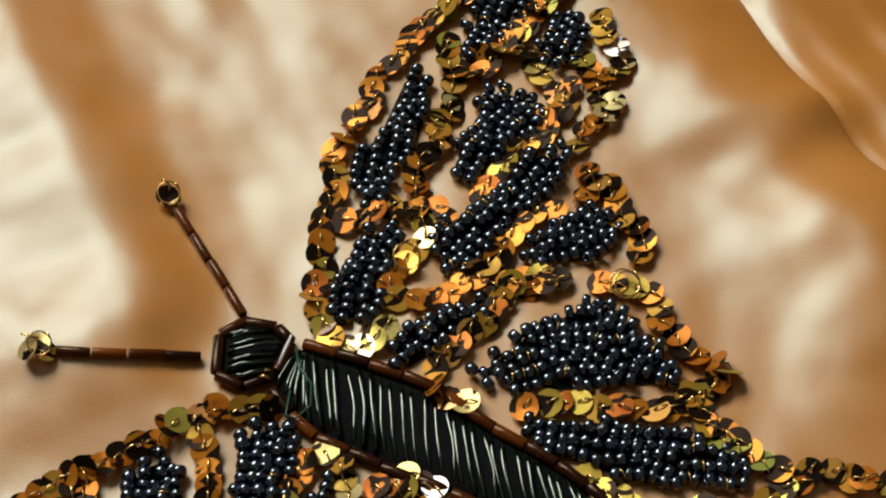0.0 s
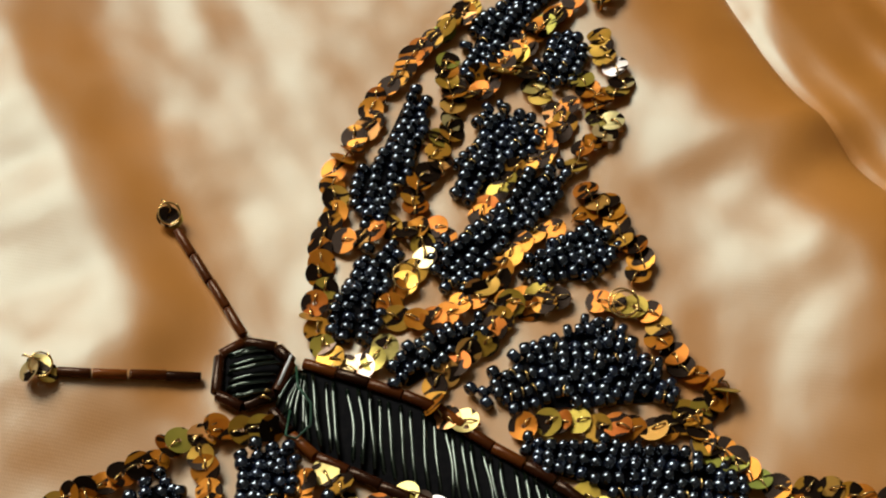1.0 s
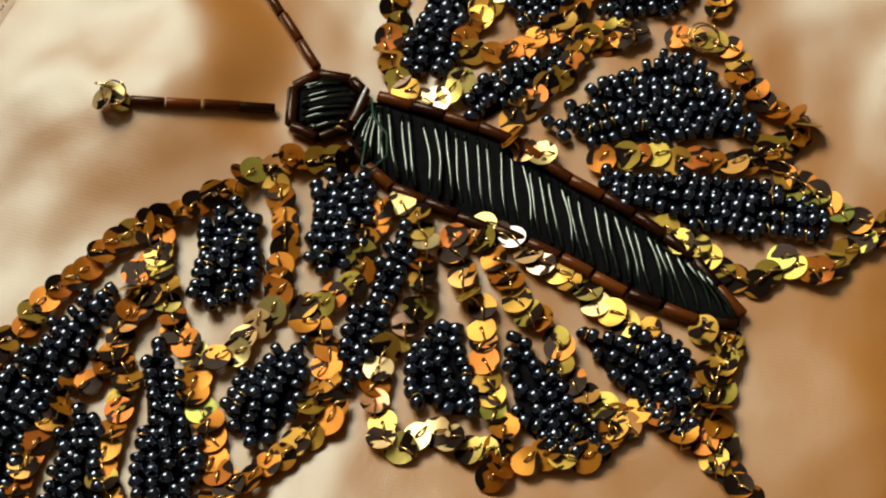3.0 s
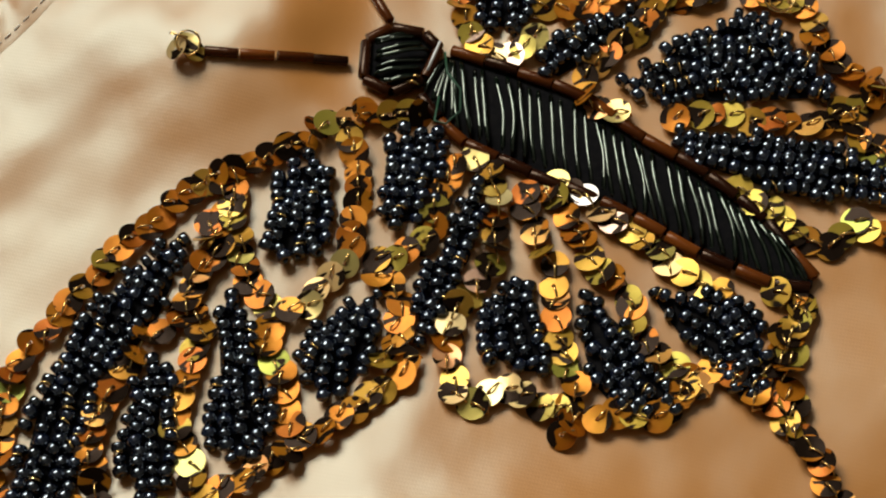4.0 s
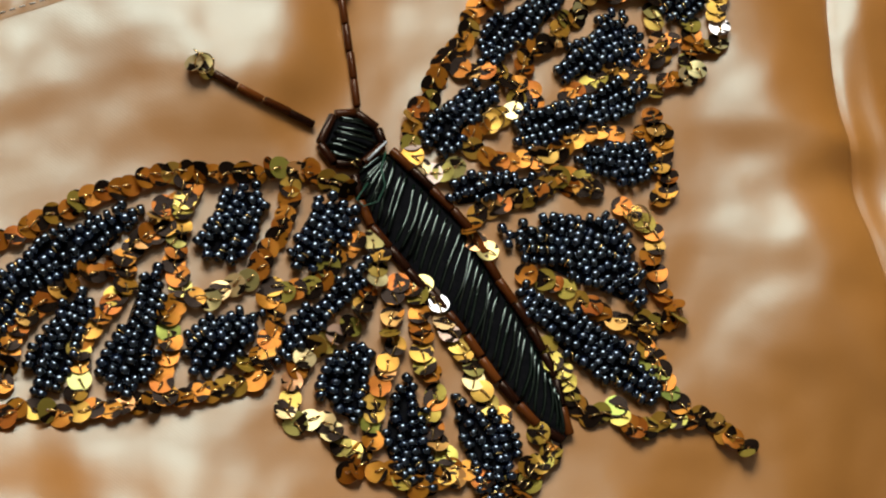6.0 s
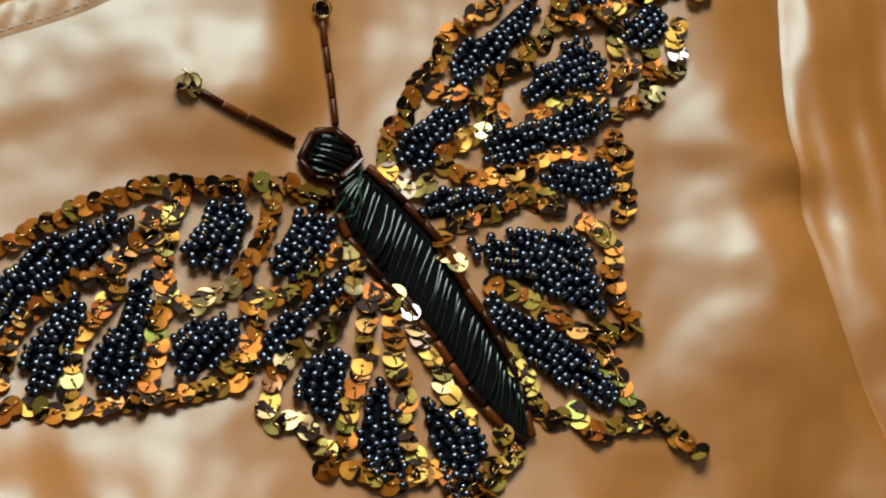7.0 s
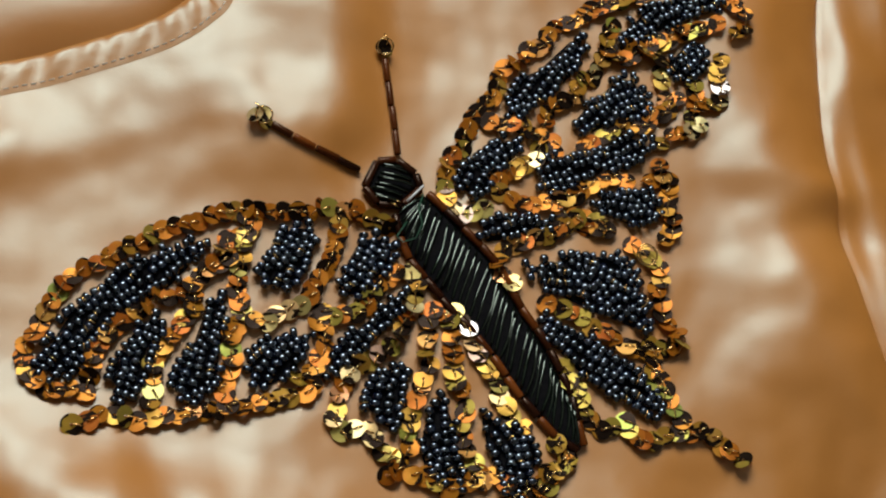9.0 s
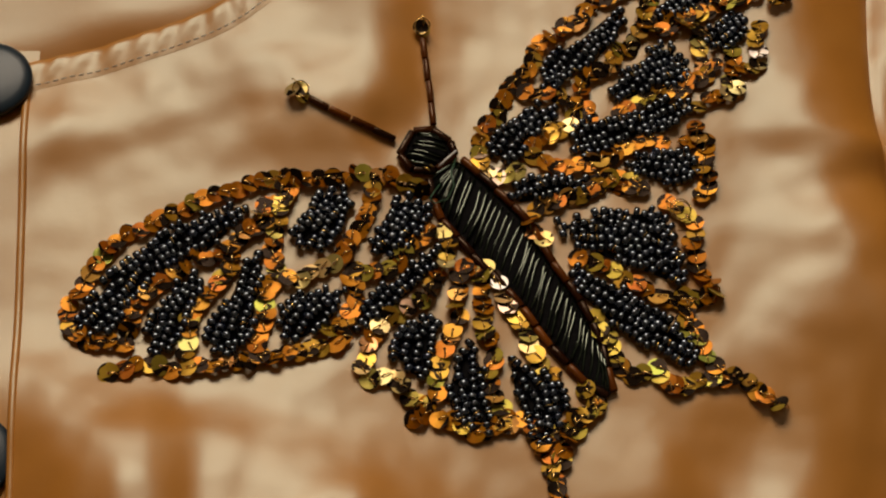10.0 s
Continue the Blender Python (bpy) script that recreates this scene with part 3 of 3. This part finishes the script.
sequin_row(left_hindwing, [(-34.0, -45.0), (-28.0, -45.0), (-22.0, -47.0), (-14.0, -49.0), (-8.0, -45.0), (-1.0, -49.0)])
sequin_row(left_hindwing, [(15.0, -40.0), (11.0, -45.0), (6.0, -48.0), (0.0, -52.0), (2.0, -57.0), (3.0, -64.0), (4.0, -68.0), (3.0, -73.0), (3.0, -77.0)])
right_hindwing = wing("hindwing of dark beads ending in a sequin tail")
bead_cell(right_hindwing, [(8.0, 15.0), (13.0, 16.0), (19.0, 18.0), (28.0, 19.0), (34.0, 19.0), (38.0, 14.0), (39.0, 9.0), (42.0, 0.0), (41.0, -3.0), (38.0, -4.0), (26.0, 1.0), (15.0, 6.0), (10.0, 11.0)])
bead_cell(right_hindwing, [(11.0, -2.0), (13.0, -0.0), (19.0, -3.0), (27.0, -7.0), (34.0, -13.0), (40.0, -19.0), (42.0, -25.0), (40.0, -28.0), (34.0, -25.0), (25.0, -21.0), (19.0, -15.0), (12.0, -7.0)])
sequin_row(right_hindwing, [(-1.0, 15.0), (1.0, 11.0), (4.0, 8.0)], olive=0.0, pale=True)
sequin_row(right_hindwing, [(13.0, 3.0), (19.0, 1.0), (23.0, -2.0), (27.0, -4.0), (31.0, -7.0), (36.0, -10.0), (40.0, -9.0)])
sequin_row(right_hindwing, [(39.0, 22.0), (41.0, 19.0), (44.0, 17.0), (46.0, 12.0), (45.0, 8.0), (45.0, 5.0), (46.0, -0.0), (48.0, -3.0), (50.0, -6.0), (50.0, -8.0), (44.0, -9.0), (40.0, -8.0)])
sequin_row(right_hindwing, [(41.0, -9.0), (41.0, -13.0), (42.0, -17.0), (43.0, -20.0), (44.0, -24.0)])
sequin_row(right_hindwing, [(41.0, -15.0), (44.0, -18.0), (45.0, -23.0), (47.0, -28.0), (49.0, -31.0)])
sequin_row(right_hindwing, [(16.0, -15.0), (18.0, -20.0), (20.0, -23.0), (21.0, -28.0), (25.0, -32.0), (29.0, -31.0), (33.0, -30.0), (35.0, -36.0), (39.0, -35.0), (44.0, -33.0), (49.0, -33.0), (55.0, -33.0), (59.0, -36.0), (64.0, -40.0)], olive=0.45)
right_forewing = wing("raised forewing of dark beads outlined in gold sequins")
bead_cell(right_forewing, [(15.0, 29.0), (10.0, 29.0), (3.0, 30.0), (-3.0, 28.0), (-6.0, 23.0), (-4.0, 21.0), (2.0, 22.0), (8.0, 23.0), (15.0, 25.0)])
bead_cell(right_forewing, [(10.0, 52.0), (7.0, 53.0), (2.0, 53.0), (-6.0, 48.0), (-10.0, 43.0), (-11.0, 39.0), (-9.0, 36.0), (-5.0, 34.0), (-2.0, 37.0), (1.0, 43.0), (7.0, 48.0)])
bead_cell(right_forewing, [(47.0, 53.0), (45.0, 56.0), (40.0, 56.0), (32.0, 52.0), (26.0, 49.0), (17.0, 49.0), (13.0, 44.0), (13.0, 38.0), (17.0, 37.0), (23.0, 38.0), (29.0, 43.0), (37.0, 45.0), (42.0, 46.0)])
bead_cell(right_forewing, [(44.0, 40.0), (40.0, 39.0), (31.0, 37.0), (28.0, 34.0), (31.0, 31.0), (36.0, 29.0), (41.0, 27.0), (45.0, 28.0), (48.0, 33.0), (46.0, 37.0)])
bead_cell(right_forewing, [(30.0, 88.0), (26.0, 87.0), (21.0, 82.0), (15.0, 76.0), (9.0, 73.0), (5.0, 68.0), (5.0, 61.0), (8.0, 60.0), (14.0, 65.0), (22.0, 71.0), (27.0, 77.0), (29.0, 83.0)])
bead_cell(right_forewing, [(44.0, 75.0), (39.0, 75.0), (34.0, 70.0), (29.0, 66.0), (25.0, 61.0), (26.0, 57.0), (29.0, 56.0), (36.0, 60.0), (44.0, 61.0), (48.0, 65.0), (48.0, 68.0)])
bead_cell(right_forewing, [(41.8, 85.3), (48.8, 86.5), (59.2, 94.1), (72.4, 98), (74.6, 104.8), (60.1, 103.4), (49, 97.9), (41.6, 89.8)])
bead_cell(right_forewing, [(54.0, 80.0), (58.0, 84.0), (65.0, 88.0), (67.0, 84.0), (65.0, 78.0), (61.0, 74.0), (56.0, 75.0), (53.0, 78.0)])
sequin_row(right_forewing, [(-15.0, 37.0), (-14.0, 42.0), (-11.0, 47.0), (-8.0, 53.0), (-6.0, 59.0), (-2.0, 63.0), (2.0, 69.0), (3.0, 74.0), (9.0, 78.0), (12.0, 81.0), (17.0, 83.0), (19.0, 88.0), (24.0, 91.0), (29.0, 93.0), (34.0, 97.0), (40.0, 100.0), (45.0, 102.0), (50.0, 104.0)])
sequin_row(right_forewing, [(34.9, 97), (42.2, 100.5), (51.3, 104.3)])
sequin_row(right_forewing, [(72.8, 105), (77.6, 99.6), (79.2, 93.9), (74.8, 89.8)])
sequin_row(right_forewing, [(42.5, 83.9), (51.5, 87.3), (61.5, 90.8), (70.8, 94.9)])
sequin_row(right_forewing, [(-15.0, 37.0), (-14.0, 33.0), (-12.0, 30.0), (-10.0, 29.0), (-6.0, 30.0), (-3.0, 32.0)], pale=True)
sequin_row(right_forewing, [(4.0, 34.0), (1.0, 37.0), (3.0, 42.0), (7.0, 44.0), (11.0, 47.0), (14.0, 51.0)], pale=True)
sequin_row(right_forewing, [(-1.0, 58.0), (5.0, 57.0), (9.0, 57.0), (13.0, 54.0), (17.0, 53.0), (18.0, 49.0)], olive=0.4)
sequin_row(right_forewing, [(39.0, 92.0), (36.0, 87.0), (36.0, 81.0), (33.0, 77.0), (30.0, 74.0), (26.0, 71.0), (25.0, 67.0), (20.0, 65.0), (17.0, 62.0), (15.0, 58.0)])
sequin_row(right_forewing, [(36.0, 85.0), (40.0, 81.0), (45.0, 82.0), (49.0, 85.0), (56.0, 88.0), (62.0, 91.0), (68.0, 92.0)])
sequin_row(right_forewing, [(27.0, 51.0), (31.0, 54.0), (38.0, 58.0), (42.0, 60.0), (47.0, 60.0), (47.0, 63.0), (53.0, 64.0), (53.0, 68.0), (59.0, 67.0)])
sequin_row(right_forewing, [(50.0, 83.0), (52.0, 80.0), (52.0, 76.0), (54.0, 72.0)], pale=True)
sequin_row(right_forewing, [(71.0, 82.0), (69.0, 78.0), (70.0, 75.0), (70.0, 71.0), (68.0, 67.0), (63.0, 67.0), (60.0, 64.0), (62.0, 60.0), (59.0, 58.0), (53.0, 56.0), (49.0, 53.0)], pale=True)
sequin_row(right_forewing, [(62.0, 73.0), (62.0, 68.0)])
sequin_row(right_forewing, [(49.0, 47.0), (49.0, 43.0), (45.0, 42.0)])
sequin_row(right_forewing, [(52.0, 43.0), (50.0, 37.0), (50.0, 32.0), (51.0, 27.0), (48.0, 24.0)])
sequin_row(right_forewing, [(7.0, 33.0), (12.0, 33.0), (17.0, 34.0), (21.0, 34.0), (27.0, 39.0), (33.0, 42.0), (39.0, 41.0)])
sequin_row(right_forewing, [(1.0, 19.0), (6.0, 21.0), (11.0, 23.0), (15.0, 24.0), (19.0, 27.0), (23.0, 28.0), (26.0, 26.0), (30.0, 26.0), (33.0, 26.0)])
sequin_row(right_forewing, [(18.0, 34.0), (20.0, 30.0), (24.0, 30.0), (29.0, 30.0)])


def gold_coil(parent, x, y, r, tilt):
    """A loop of gilt wire round the rim of a sequin (mm)."""
    px, py, pz = seat(x * MM, y * MM)
    pts = []
    for k in range(29):
        a = k / 28 * 2.15 * math.pi
        pts.append((px + r * MM * math.cos(a), py + r * MM * math.sin(a), pz + 0.0032 + r * MM * math.sin(tilt) * math.sin(a) + 0.00012 * k / 4))
    v, f = tube_data(pts, 0.00019, 6)
    ob = new("gold_coil", mesh_of("gold_coil", v, f, GOLD_THREAD))
    ob.parent = parent
    return ob


gold_coil(right_hindwing, 41.8, 18.2, 2.9, 0.35)
gold_coil(right_hindwing, 42.2, 18.0, 2.5, 0.30)
gold_coil(right_forewing, 6.4, 43.3, 2.6, 0.45)

# ---- body ----
def bugle_mesh(length, r=0.00118):
    """A cut glass tube with a hole: round sides and flat cut ends."""
    h, ri = length / 2, r * 0.42
    prof = [(ri, -h), (r * 0.93, -h), (r, -h + 0.00012), (r, h - 0.00012), (r * 0.93, h), (ri, h)]
    v, f = lathe_data(prof, 12, closed=True)
    me = mesh_of("bugle_bead", v, f, BUGLE)
    me.polygons.foreach_set("use_smooth", [abs(p.normal.z) < 0.3 for p in me.polygons])
    return me


BUGLE_ME = bugle_mesh(0.0064)
THIN_BUGLE_ME = bugle_mesh(0.0064, 0.00098)


def lay_bugle(parent, p, q, z=0.0014, label="", me=None):
    """A bugle bead from p to q (mm), lying on the cloth."""
    a, b = Vector(seat(p[0] * MM, p[1] * MM)), Vector(seat(q[0] * MM, q[1] * MM))
    a.z, b.z = a.z + z, b.z + z
    d = b - a
    m = Matrix.Translation((a + b) / 2) @ d.to_track_quat("Z", "Y").to_matrix().to_4x4() @ Matrix.Rotation(rng.uniform(0, 1), 4, "Z")
    return piece("bugle_bead", me or BUGLE_ME, m @ Matrix.Diagonal((1, 1, d.length / 0.0065, 1)), parent, label)


def lerp_line(line, t):
    seg = [math.dist(a, b) for a, b in zip(line, line[1:])]
    d = t * sum(seg)
    for (a, b), s in zip(zip(line, line[1:]), seg):
        if d <= s:
            return (a[0] + (b[0] - a[0]) * d / s, a[1] + (b[1] - a[1]) * d / s)
        d -= s
    return line[-1]


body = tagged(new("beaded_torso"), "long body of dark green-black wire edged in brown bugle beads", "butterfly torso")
LEFT = [(-28.8, 28.5), (-26.1, 16.9), (-17.2, 5.3), (-5.4, -9.0), (4.6, -24.7), (12.6, -34.1), (18.6, -38.0)]
RIGHT = [(-19.8, 34.8), (-9.9, 24.5), (-2.1, 15.8), (4.0, 3.0), (10.8, -8.3), (16.4, -21.0), (19.4, -37.0)]


def padding(left, right, height, name, n=26, m=8):
    """A padded mound between two edges."""
    verts, faces = [], []
    for i in range(n + 1):
        a, b = lerp_line(left, i / n), lerp_line(right, i / n)
        for k in range(m + 1):
            x, y = (a[0] + (b[0] - a[0]) * k / m) * MM, (a[1] + (b[1] - a[1]) * k / m) * MM
            verts.append(Vector((x, y, cloth_z(x, y) + 0.0002 + height * math.sin(math.pi * k / m) ** 0.6)))
    for i in range(n):
        for k in range(m):
            o = i * (m + 1) + k
            faces.append((o, o + m + 1, o + m + 2, o + 1))
    ob = new(name, mesh_of(name, verts, faces, THREAD_AND_SHADE))
    ob.parent = body
    return ob


padding(LEFT, RIGHT, 0.0016, "body_padding")


def wire(p, q, height, parent, r=0.00046):
    """A cut of stiff wire laid over the padding from p to q (mm)."""
    pts = []
    bow, lift = rng.uniform(-0.7, 0.7), rng.choice((-0.0007, -0.0003, 0.0003)) + rng.uniform(-0.0002, 0.0002)
    d = math.dist(p, q)
    nx, ny = -(q[1] - p[1]) / d, (q[0] - p[0]) / d
    for k in range(11):
        t = k / 10
        b = bow * math.sin(math.pi * t) + 0.12 * math.sin(t * 8 + bow * 5)
        x, y = (p[0] + (q[0] - p[0]) * t + nx * b) * MM, (p[1] + (q[1] - p[1]) * t + ny * b) * MM
        pts.append((x, y, cloth_z(x, y) + 0.0006 + lift + height * math.sin(math.pi * t) ** 0.22))
    v, f = tube_data(pts, r, 16, 0.7, 2.0)
    ob = new("wire", mesh_of("wire", v, f, BULLION))
    ob.parent = parent


N_WIRE = 36
for i in range(-3, N_WIRE):
    t = (i + 0.5) / N_WIRE
    slant = 0.075
    p = lerp_line(RIGHT, min(0.995, max(0.004, t - slant + rng.uniform(-0.004, 0.004))))
    q = lerp_line(LEFT, min(0.995, max(0.004, t + slant * 1.0 + rng.uniform(-0.004, 0.004))))
    k = 0.06
    wire((p[0] + (q[0] - p[0]) * k, p[1] + (q[1] - p[1]) * k), (q[0] + (p[0] - q[0]) * k, q[1] + (p[1] - q[1]) * k), 0.0017, body)


def bugle_edge(line, parent, off):
    total = sum(math.dist(a, b) for a, b in zip(line, line[1:]))
    n = round(total / 6.9)
    for i in range(n):
        p, q = lerp_line(line, (i + 0.02) / n), lerp_line(line, (i + 0.97) / n)
        d = math.dist(p, q)
        nx, ny = -(q[1] - p[1]) / d * off, (q[0] - p[0]) / d * off
        j = rng.uniform(-0.35, 0.35)
        lay_bugle(parent, (p[0] + nx + j, p[1] + ny), (q[0] + nx, q[1] + ny + j))


bugle_edge(LEFT, body, -0.6)
bugle_edge(RIGHT, body, 0.6)

HEAD = [(-33.6, 44.0), (-28.0, 44.6), (-22.8, 40.6), (-21.6, 36.2), (-27.0, 31.0), (-33.8, 31.0), (-37.4, 36.0)]
head_l, head_r = [HEAD[0], HEAD[6], HEAD[5]], [HEAD[1], HEAD[2], HEAD[3], HEAD[4]]
padding(head_l, head_r, 0.0022, "head_padding", 12)
for i in range(8):
    t = (i + 0.5) / 8
    p, q = lerp_line(head_r, min(0.98, t + 0.16)), lerp_line(head_l, max(0.02, t - 0.12))
    k = 0.12
    wire((p[0] + (q[0] - p[0]) * k, p[1] + (q[1] - p[1]) * k), (q[0] + (p[0] - q[0]) * k, q[1] + (p[1] - q[1]) * k), 0.0028, body)
for i in range(7):
    p, q = HEAD[i], HEAD[(i + 1) % 7]
    k = 0.04
    lay_bugle(body, (p[0] + (q[0] - p[0]) * k, p[1] + (q[1] - p[1]) * k), (q[0] + (p[0] - q[0]) * k, q[1] + (p[1] - q[1]) * k), 0.0018)
# pale tube added along the neck's bugle bead to stand for its white sheen
v, f = tube_data([(-0.0214, 0.0360, 0.0046), (-0.0238, 0.0334, 0.0049), (-0.0262, 0.0310, 0.0046)], 0.00034, 6, 0.8)
bar = new("silver_bar", mesh_of("silver_bar", v, f, BUGLE_SHEEN))
bar.parent = body
tagged(bar, "added pale bar that stands for the sheen on the neck's bugle bead")
for a, b in (((-30.6, 31.0), (-28.6, 29.6)), ((-29.4, 31.6), (-27.8, 31.0))):
    v, f = tube_data([(a[0] * MM, a[1] * MM, 0.0030), ((a[0] + b[0]) / 2 * MM, (a[1] + b[1]) / 2 * MM, 0.0042), (b[0] * MM, b[1] * MM, 0.0030)], 0.0003, 6)
    st = new("gold_stitch", mesh_of("gold_stitch", v, f, GOLD_THREAD))
    st.parent = body
# loose green sewing thread at the neck
v, f = tube_data([(-0.0215, 0.0335, 0.0042), (-0.0230, 0.0290, 0.0046), (-0.0222, 0.0245, 0.0046), (-0.0240, 0.0205, 0.0040),
                  (-0.0275, 0.0195, 0.0032), (-0.0290, 0.0215, 0.0024), (-0.0262, 0.0255, 0.0034)], 0.00022, 5)
loose = new("loose_thread", mesh_of("loose_thread", v, f, GREEN_THREAD))
loose.parent = body
tagged(loose, "loose dark green sewing thread")


def antenna(base, tip, label, sequins):
    a = tagged(new("antenna"), label, "antenna", "antennae of the beaded butterfly")
    for i in range(4):
        p = [base[k] + (tip[k] - base[k]) * (i + 0.01) / 4.0 for k in (0, 1)]
        q = [base[k] + (tip[k] - base[k]) * (i + 0.97) / 4.0 for k in (0, 1)]
        j = rng.uniform(-0.25, 0.25)
        lay_bugle(a, (p[0] + j, p[1]), (q[0] + j, q[1]), 0.0012, me=THIN_BUGLE_ME)
    ux, uy = tip[0] - base[0], tip[1] - base[1]
    l = math.hypot(ux, uy)
    ux, uy = ux / l, uy / l
    for k, (d, s, tl) in enumerate(sequins):
        x, y, z = seat((tip[0] + ux * d - uy * s) * MM, (tip[1] + uy * d + ux * s) * MM)
        m = (Matrix.Translation((x, y, z + 0.0016 + 0.0007 * k)) @ Matrix.Rotation(math.atan2(uy, ux), 4, "Z")
             @ Matrix.Rotation(radians(-tl), 4, "Y") @ Matrix.Rotation(radians(rng.uniform(-12, 12)), 4, "X"))
        piece("sequin", PALE_ME[k], m @ Matrix.Scale(0.92, 4), a, "small gold sequin")
    gold_coil(a, tip[0] + ux * 2.6, tip[1] + uy * 2.6, 2.2, 0.5)
    x, y, z = seat((tip[0] + ux * 3.4) * MM, (tip[1] + uy * 3.4) * MM)
    v, f = tube_data([(x, y, z + 0.001), (x + 0.0006, y, z + 0.0042), (x + 0.0016 * ux, y + 0.0024, z + 0.0046),
                      (x + 0.0022 * ux, y + 0.0032, z + 0.0036), (x + 0.0010, y + 0.0006, z + 0.0038)], 0.00018, 5)
    th = new("thread_knot", mesh_of("thread_knot", v, f, GOLD_THREAD))
    th.parent = a
    tagged(th, "gold thread knot")


antenna((-27.8, 46.6), (-30.0, 76.6), "thin antenna of brown bugle beads tipped with gold sequins", ((2.4, 0.0, 6), (2.8, 0.4, 12)))
antenna((-38.2, 41.4), (-61.6, 54.6), "thin antenna of brown bugle beads tipped with gold sequins", ((1.8, 0.5, 30), (3.4, -0.6, 10), (5.0, 0.9, -30)))


# ---- the room ----
def box_part(name, x0, y0, z0, x1, y1, z1, material, parent=None, label="", kind=""):
    bm = bmesh.new()
    bmesh.ops.create_cube(bm, size=1.0)
    for vert in bm.verts:
        vert.co = Vector((x0 if vert.co.x < 0 else x1, y0 if vert.co.y < 0 else y1, z0 if vert.co.z < 0 else z1))
    me = bpy.data.meshes.new(name)
    bm.to_mesh(me)
    bm.free()
    me.materials.append(material)
    ob = new(name, me)
    ob.parent = parent
    return tagged(ob, label, kind=kind)


R, TOP = 1.9, 2.35
WX = WINDOW_DIST
room_turn = Matrix.Rotation(radians(WINDOW_AZ), 4, "Z")
shell = [
    box_part("floor", -R, -R, BASE - 0.10, WX + 0.15, R, BASE, FLOOR, kind="structure"),
    box_part("ceiling", -R, -R, TOP, WX + 0.15, R, TOP + 0.1, CEIL, kind="structure"),
    box_part("wall_south", -R - 0.15, -R, BASE, -R, R, TOP, WALL, kind="structure"),
    box_part("wall_west", -R, R, BASE, WX + 0.15, R + 0.15, TOP, WALL, kind="structure"),
    box_part("wall_east", -R, -R - 0.15, BASE, WX + 0.15, -R, TOP, WALL, kind="structure"),
]
bm = bmesh.new()
for y0, y1, z0, z1 in ((-R, R, BASE, WZ0), (-R, R, WZ1, TOP), (-R, WY0, WZ0, WZ1), (WY1, R, WZ0, WZ1)):
    c = bmesh.ops.create_cube(bm, size=1.0)["verts"]
    for vert in c:
        vert.co = Vector((WX if vert.co.x < 0 else WX + 0.15, y0 if vert.co.y < 0 else y1, z0 if vert.co.z < 0 else z1))
me = bpy.data.meshes.new("wall_north")
bm.to_mesh(me)
bm.free()
me.materials.append(WALL)
shell.append(tagged(new("wall_north", me), kind="structure"))
bm = bmesh.new()
for y0, y1, z0, z1 in ((WY0, WY0 + 0.05, WZ0, WZ1), (WY1 - 0.05, WY1, WZ0, WZ1), (WY0 + 0.05, WY1 - 0.05, WZ0, WZ0 + 0.05),
                       (WY0 + 0.05, WY1 - 0.05, WZ1 - 0.05, WZ1), (-0.02, 0.02, WZ0 + 0.05, WZ1 - 0.05)):
    c = bmesh.ops.create_cube(bm, size=1.0)["verts"]
    for vert in c:
        vert.co = Vector((WX + 0.05 if vert.co.x < 0 else WX + 0.10, y0 if vert.co.y < 0 else y1, z0 if vert.co.z < 0 else z1))
me = bpy.data.meshes.new("window_1")
bm.to_mesh(me)
bm.free()
me.materials.append(FRAME)
shell.append(tagged(new("window_1", me), kind="structure"))
for ob in shell:
    ob.matrix_basis = room_turn @ ob.matrix_basis

lamp = bpy.data.lights.new("window_light", "AREA")
lamp.shape, lamp.size, lamp.size_y = "RECTANGLE", WY1 - WY0 - 0.1, WZ1 - WZ0 - 0.1
lamp.energy, lamp.color = WINDOW_POWER, (0.98, 1.0, 0.95)
lo = new("window_light", lamp)
lo.matrix_world = room_turn @ Matrix.Translation((WX + 0.14, 0, (WZ0 + WZ1) / 2)) @ Euler((0, radians(90), 0)).to_matrix().to_4x4() @ Matrix.Rotation(radians(90), 4, "Z")
